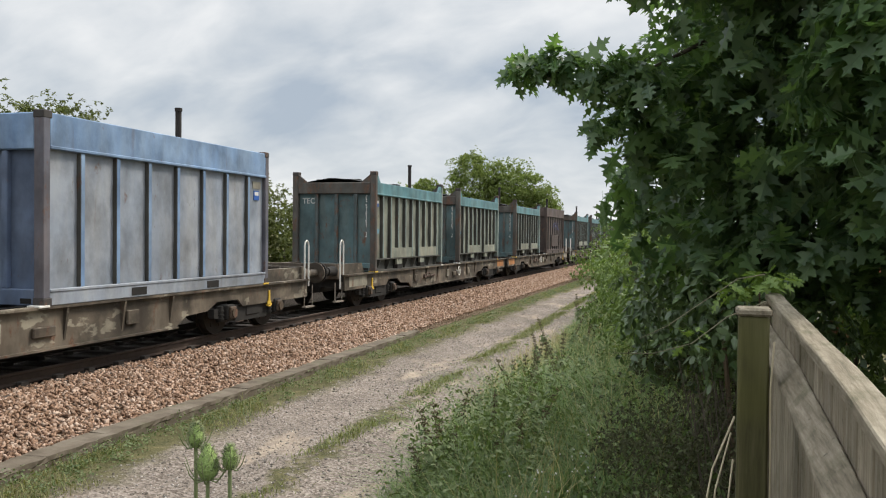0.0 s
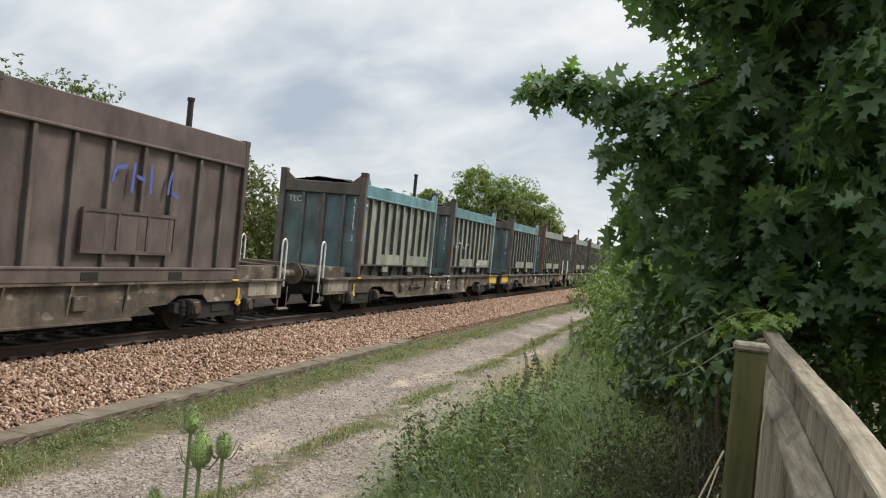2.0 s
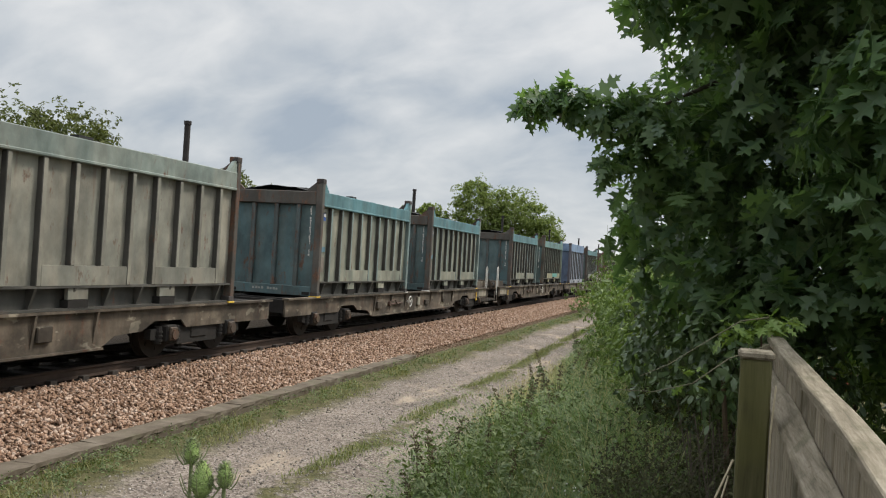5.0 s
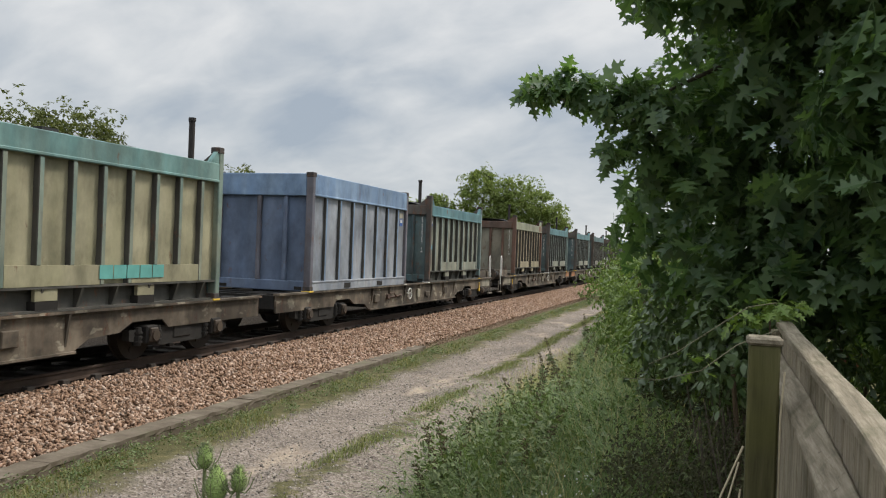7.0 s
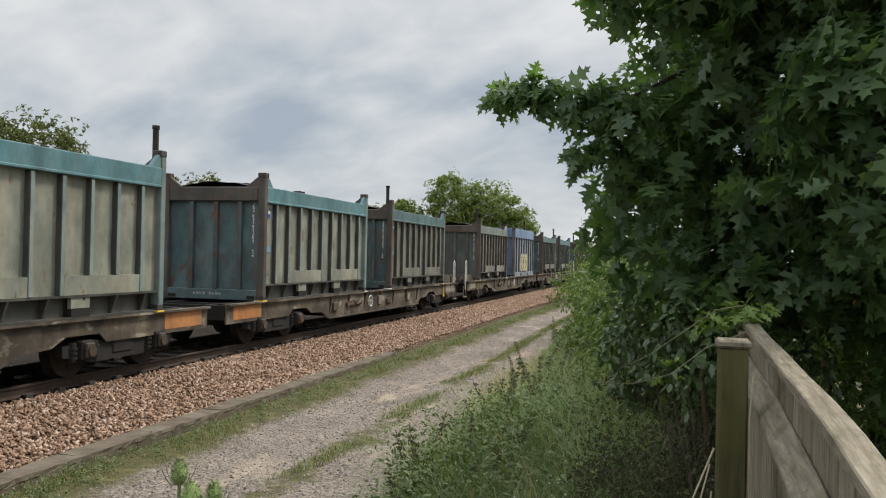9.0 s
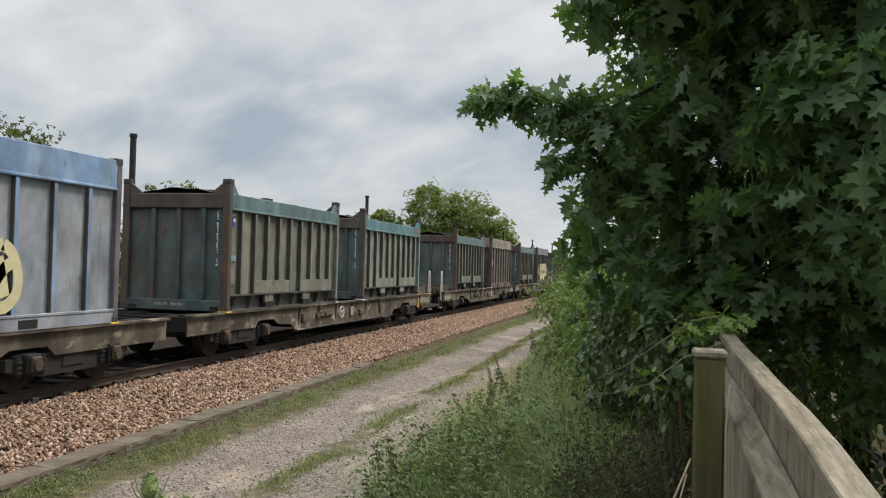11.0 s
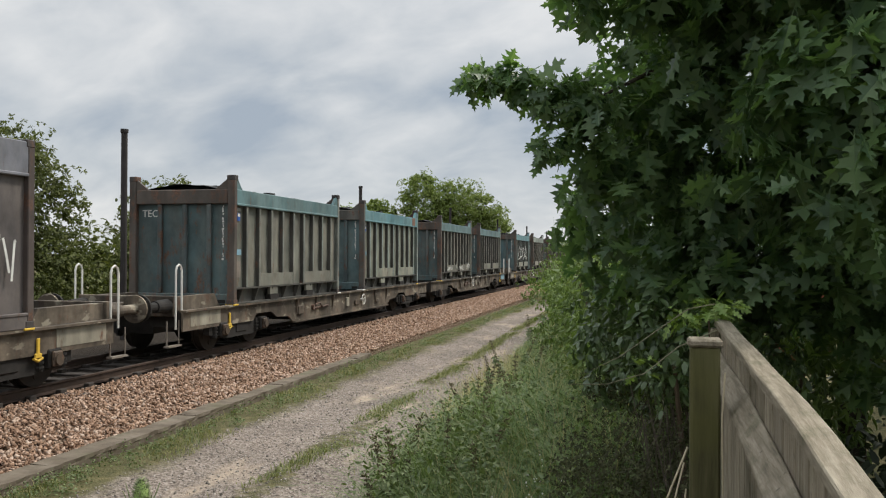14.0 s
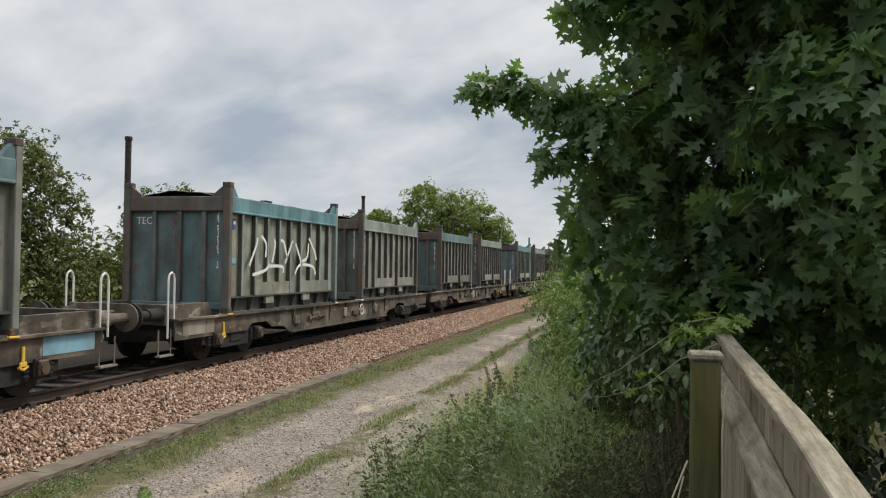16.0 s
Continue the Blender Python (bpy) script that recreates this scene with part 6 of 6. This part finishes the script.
def end_placard(t):
    """A cream notice and a blue placard at the far end of the side."""
    part("notice", boxes((CW - 0.078, CW - 0.064, CL - 0.52, CL - 0.22, 1.86, 2.0)), M_CREAM, t, "cream paper notice")
    part("placard", boxes((CW - 0.078, CW - 0.062, CL - 0.48, CL - 0.28, 1.64, 1.82)), M_STICKER, t, "blue and white placard")
    part("placard_inset", boxes((CW - 0.062, CW - 0.058, CL - 0.45, CL - 0.31, 1.73, 1.80)), M_WHITE, t)


def letters(y0, z0, w, h, n, seed):
    """Uneven bars and dashes in the place of sprayed marks that cannot be read."""
    r = random.Random(seed)
    out = []
    for i in range(n):
        y = y0 + w * i
        lean = r.uniform(-0.2, 0.2) * w
        lo, hi = r.uniform(-0.1, 0.25), r.uniform(0.7, 1.05)
        out.append([(y, z0 + h * lo), (y + lean * 0.3, z0 + h * 0.5), (y + lean, z0 + h * hi)])
        if r.random() < 0.75:
            q = r.uniform(0.15, 0.8)
            out.append([(y + 0.2 * w, z0 + h * q), (y + 0.65 * w, z0 + h * (q + r.uniform(-0.15, 0.15)))])
    return out


def bubble(y, z, w, h, v):
    """A fat rounded sprayed letter: a lopsided ring with a bar through it."""
    ring = [(y + w * math.cos(a) * (1 + 0.12 * math.sin(2 * a + v)), z + h * math.sin(a)) for a in (2 * math.pi * i / 9 + 0.5 * v for i in range(10))]
    return [ring, [(y - 0.5 * w, z - 0.35 * h), (y + 0.1 * w, z + 0.1 * h * (v - 1)), (y + 0.55 * w, z + 0.4 * h)], [(y - 0.2 * w, z + 0.6 * h), (y + 0.25 * w, z - 0.65 * h)]]


def squiggle(y0, z0, w, h, n, seed):
    """A looping sprayed line that cannot be read."""
    r = random.Random(seed)
    return [[(y0 + w * (i + r.uniform(-0.3, 0.3)) * 1.0, z0 + h * (0.5 + 0.5 * (1 if i % 2 else -1) * r.uniform(0.5, 1.0))), (y0 + w * (i + 0.5), z0 + h * r.uniform(0.2, 0.8)), (y0 + w * (i + r.uniform(0.4, 1.0)), z0 + h * (0.5 - 0.5 * (1 if i % 2 else -1) * r.uniform(0.4, 1.0)))] for i in range(n)]


M_SPRAY = plain("white_spray", (0.62, 0.62, 0.58), 0.6, 0, 0.15, 10, 0)
M_SPRAY_B = plain("blue_spray", (0.07, 0.10, 0.30), 0.6, 0, 0.2, 10, 0)
M_SPRAY_Y = plain("yellow_spray", (0.52, 0.47, 0.28), 0.6, 0, 0.15, 6, 0)
M_SPRAY_T = plain("turquoise_spray", (0.11, 0.32, 0.29), 0.6, 0, 0.15, 6, 0)
SIDE = CW - 0.004
M_RUST_BRIGHT = paint("bright_rust", (0.21, 0.10, 0.062), 0.45, (0.24, 0.17, 0.13), 0.6)
EXTRA.update({
    (9, 0): (scrawl("tag", squiggle(1.0, 0.95, 0.46, 0.75, 8, 1) + squiggle(1.2, 0.75, 0.9, 0.3, 4, 3), SIDE, 0.035, M_SPRAY, "white sprayed scrawl"),),
    (1, 3): (hatch, scrawl("tag", letters(2.3, 1.35, 0.45, 0.5, 4, 2), SIDE, 0.03, M_SPRAY_B, "blue sprayed scrawl"),),
    (7, 3): (scrawl("tag", [q for c in range(4) for q in bubble(1.75 + 0.86 * c, 0.82 + 0.04 * (c % 2), 0.36, 0.50, c)], SIDE, 0.125, M_SPRAY_Y, "pale yellow sprayed letter"),
             scrawl("tag", squiggle(0.30, 0.5, 0.16, 0.9, 5, 5) + squiggle(5.0, 0.6, 0.15, 0.8, 5, 6) + squiggle(1.35, 1.32, 0.42, 0.16, 9, 8), SIDE, 0.02, M_SPRAY, "white sprayed scrawl")),
    (6, 1): (scrawl("tag", [q for c in range(3) for q in bubble(2.1 + 0.72 * c, 0.75, 0.30, 0.42, c + 1)], SIDE, 0.085, M_SPRAY_Y, "pale yellow sprayed letter"),),
    (2, 1): (scrawl("tag", squiggle(3.6, 0.38, 0.13, 0.22, 12, 7), SIDE, 0.02, M_SPRAY, "white sprayed scrawl"),
             scrawl("tag", letters(0.35, 0.95, 0.5, 0.5, 4, 8), SIDE, 0.012, M_SPRAY, "faint white scrawl")),
    (0, 3): (end_placard,),
    (4, 2): (end_placard,),
    (6, 3): (band_rust,),
    (5, 0): (band_rust,),
    (8, 1): (band_rust,),
    (2, 2): (band_rust,),
    (8, 2): (scrawl("tag", squiggle(1.15, 0.38, 0.12, 0.20, 8, 9) + squiggle(2.75, 0.40, 0.12, 0.3, 2, 4) + squiggle(3.35, 0.38, 0.12, 0.20, 8, 12) + squiggle(5.0, 0.40, 0.13, 0.3, 5, 14), SIDE, 0.022, M_SPRAY, "white sprayed scrawl"),),
    (4, 1): (scrawl("tag", [[(3.1 + 0.3 * i, 0.42), (3.1 + 0.3 * i, 0.62)] for i in range(5)], SIDE, 0.14, M_SPRAY_T, "turquoise paint patch"),),
    (7, 1): (scrawl("tag", [[(0.3, 0.65), (0.5, 0.65)], [(0.25, 1.2), (0.6, 1.22), (0.6, 1.36), (0.3, 1.36)], [(0.3, 1.8), (0.5, 1.82)]], SIDE - 0.06, 0.035, M_SPRAY, "white sprayed mark"),),
})


def train_s(t):
    """How far the train has come after t seconds."""
    return 19.395 * t - 0.0132 * t * t


def motions():
    for ob in train:
        x, y, z = ob.location
        walk(ob, [(t, pose(x, y - train_s(t), z)) for t in range(0, 17)])
    # the low bough lifts and sinks in the wind, about its fork
    fork = Matrix.Translation((-0.1, 4.4, 3.12))
    lift = ((0, -2.5), (1, -1.5), (2, -3), (3, -2.5), (4, -4), (6.5, -3), (7.5, -2), (8.5, -4), (9.2, -2), (11.5, 0), (12.5, 2), (13.2, 3), (14, 4), (15, 3.5), (16, 5))
    for ob in swaying:
        walk(ob, [(t, fork @ Matrix.Rotation(radians(a), 4, "Y") @ fork.inverted()) for t, a in lift])
    # teasels nod
    nod = ((0, 0.0, 0.0), (1.5, -0.3, 0.2), (3, 0.3, 0.0), (5, -0.3, -0.3), (7, 0.2, 0.2), (9, -0.4, 0.0), (11.5, 0.2, 0.3), (13, -0.3, 0.0), (14.5, 0.3, -0.2), (16, 0.0, 0.0))
    for ob in teasels:
        x, y, z = ob.location
        walk(ob, [(t, pose(x, y, z, a, b, 0)) for t, a, b in nod])
    # wheels roll: all of one axle place share the same turning
    base = {}
    rows = [(k / FPS, -train_s(k / FPS) / 0.42) for k in range(0, 481)]
    for w in wagon_wheels:
        key = round(w.location.y, 2)
        if key not in base:
            loc = w.location.copy()
            walk(w, [(t, pose(*loc, 0, 0, 0) @ Matrix.Rotation(-a, 4, "X")) for t, a in rows])
            base[key] = w
        else:
            src = base[key].animation_data
            w.rotation_mode = "QUATERNION"
            w.animation_data_create()
            w.animation_data.action = src.action
            w.animation_data.action_slot = src.action_slot


build_ground()
build_track()
build_train()
build_fence()
build_near_tree()
build_shrubs()
build_far()
build_grass()
build_weeds()
build_near_details()
motions()
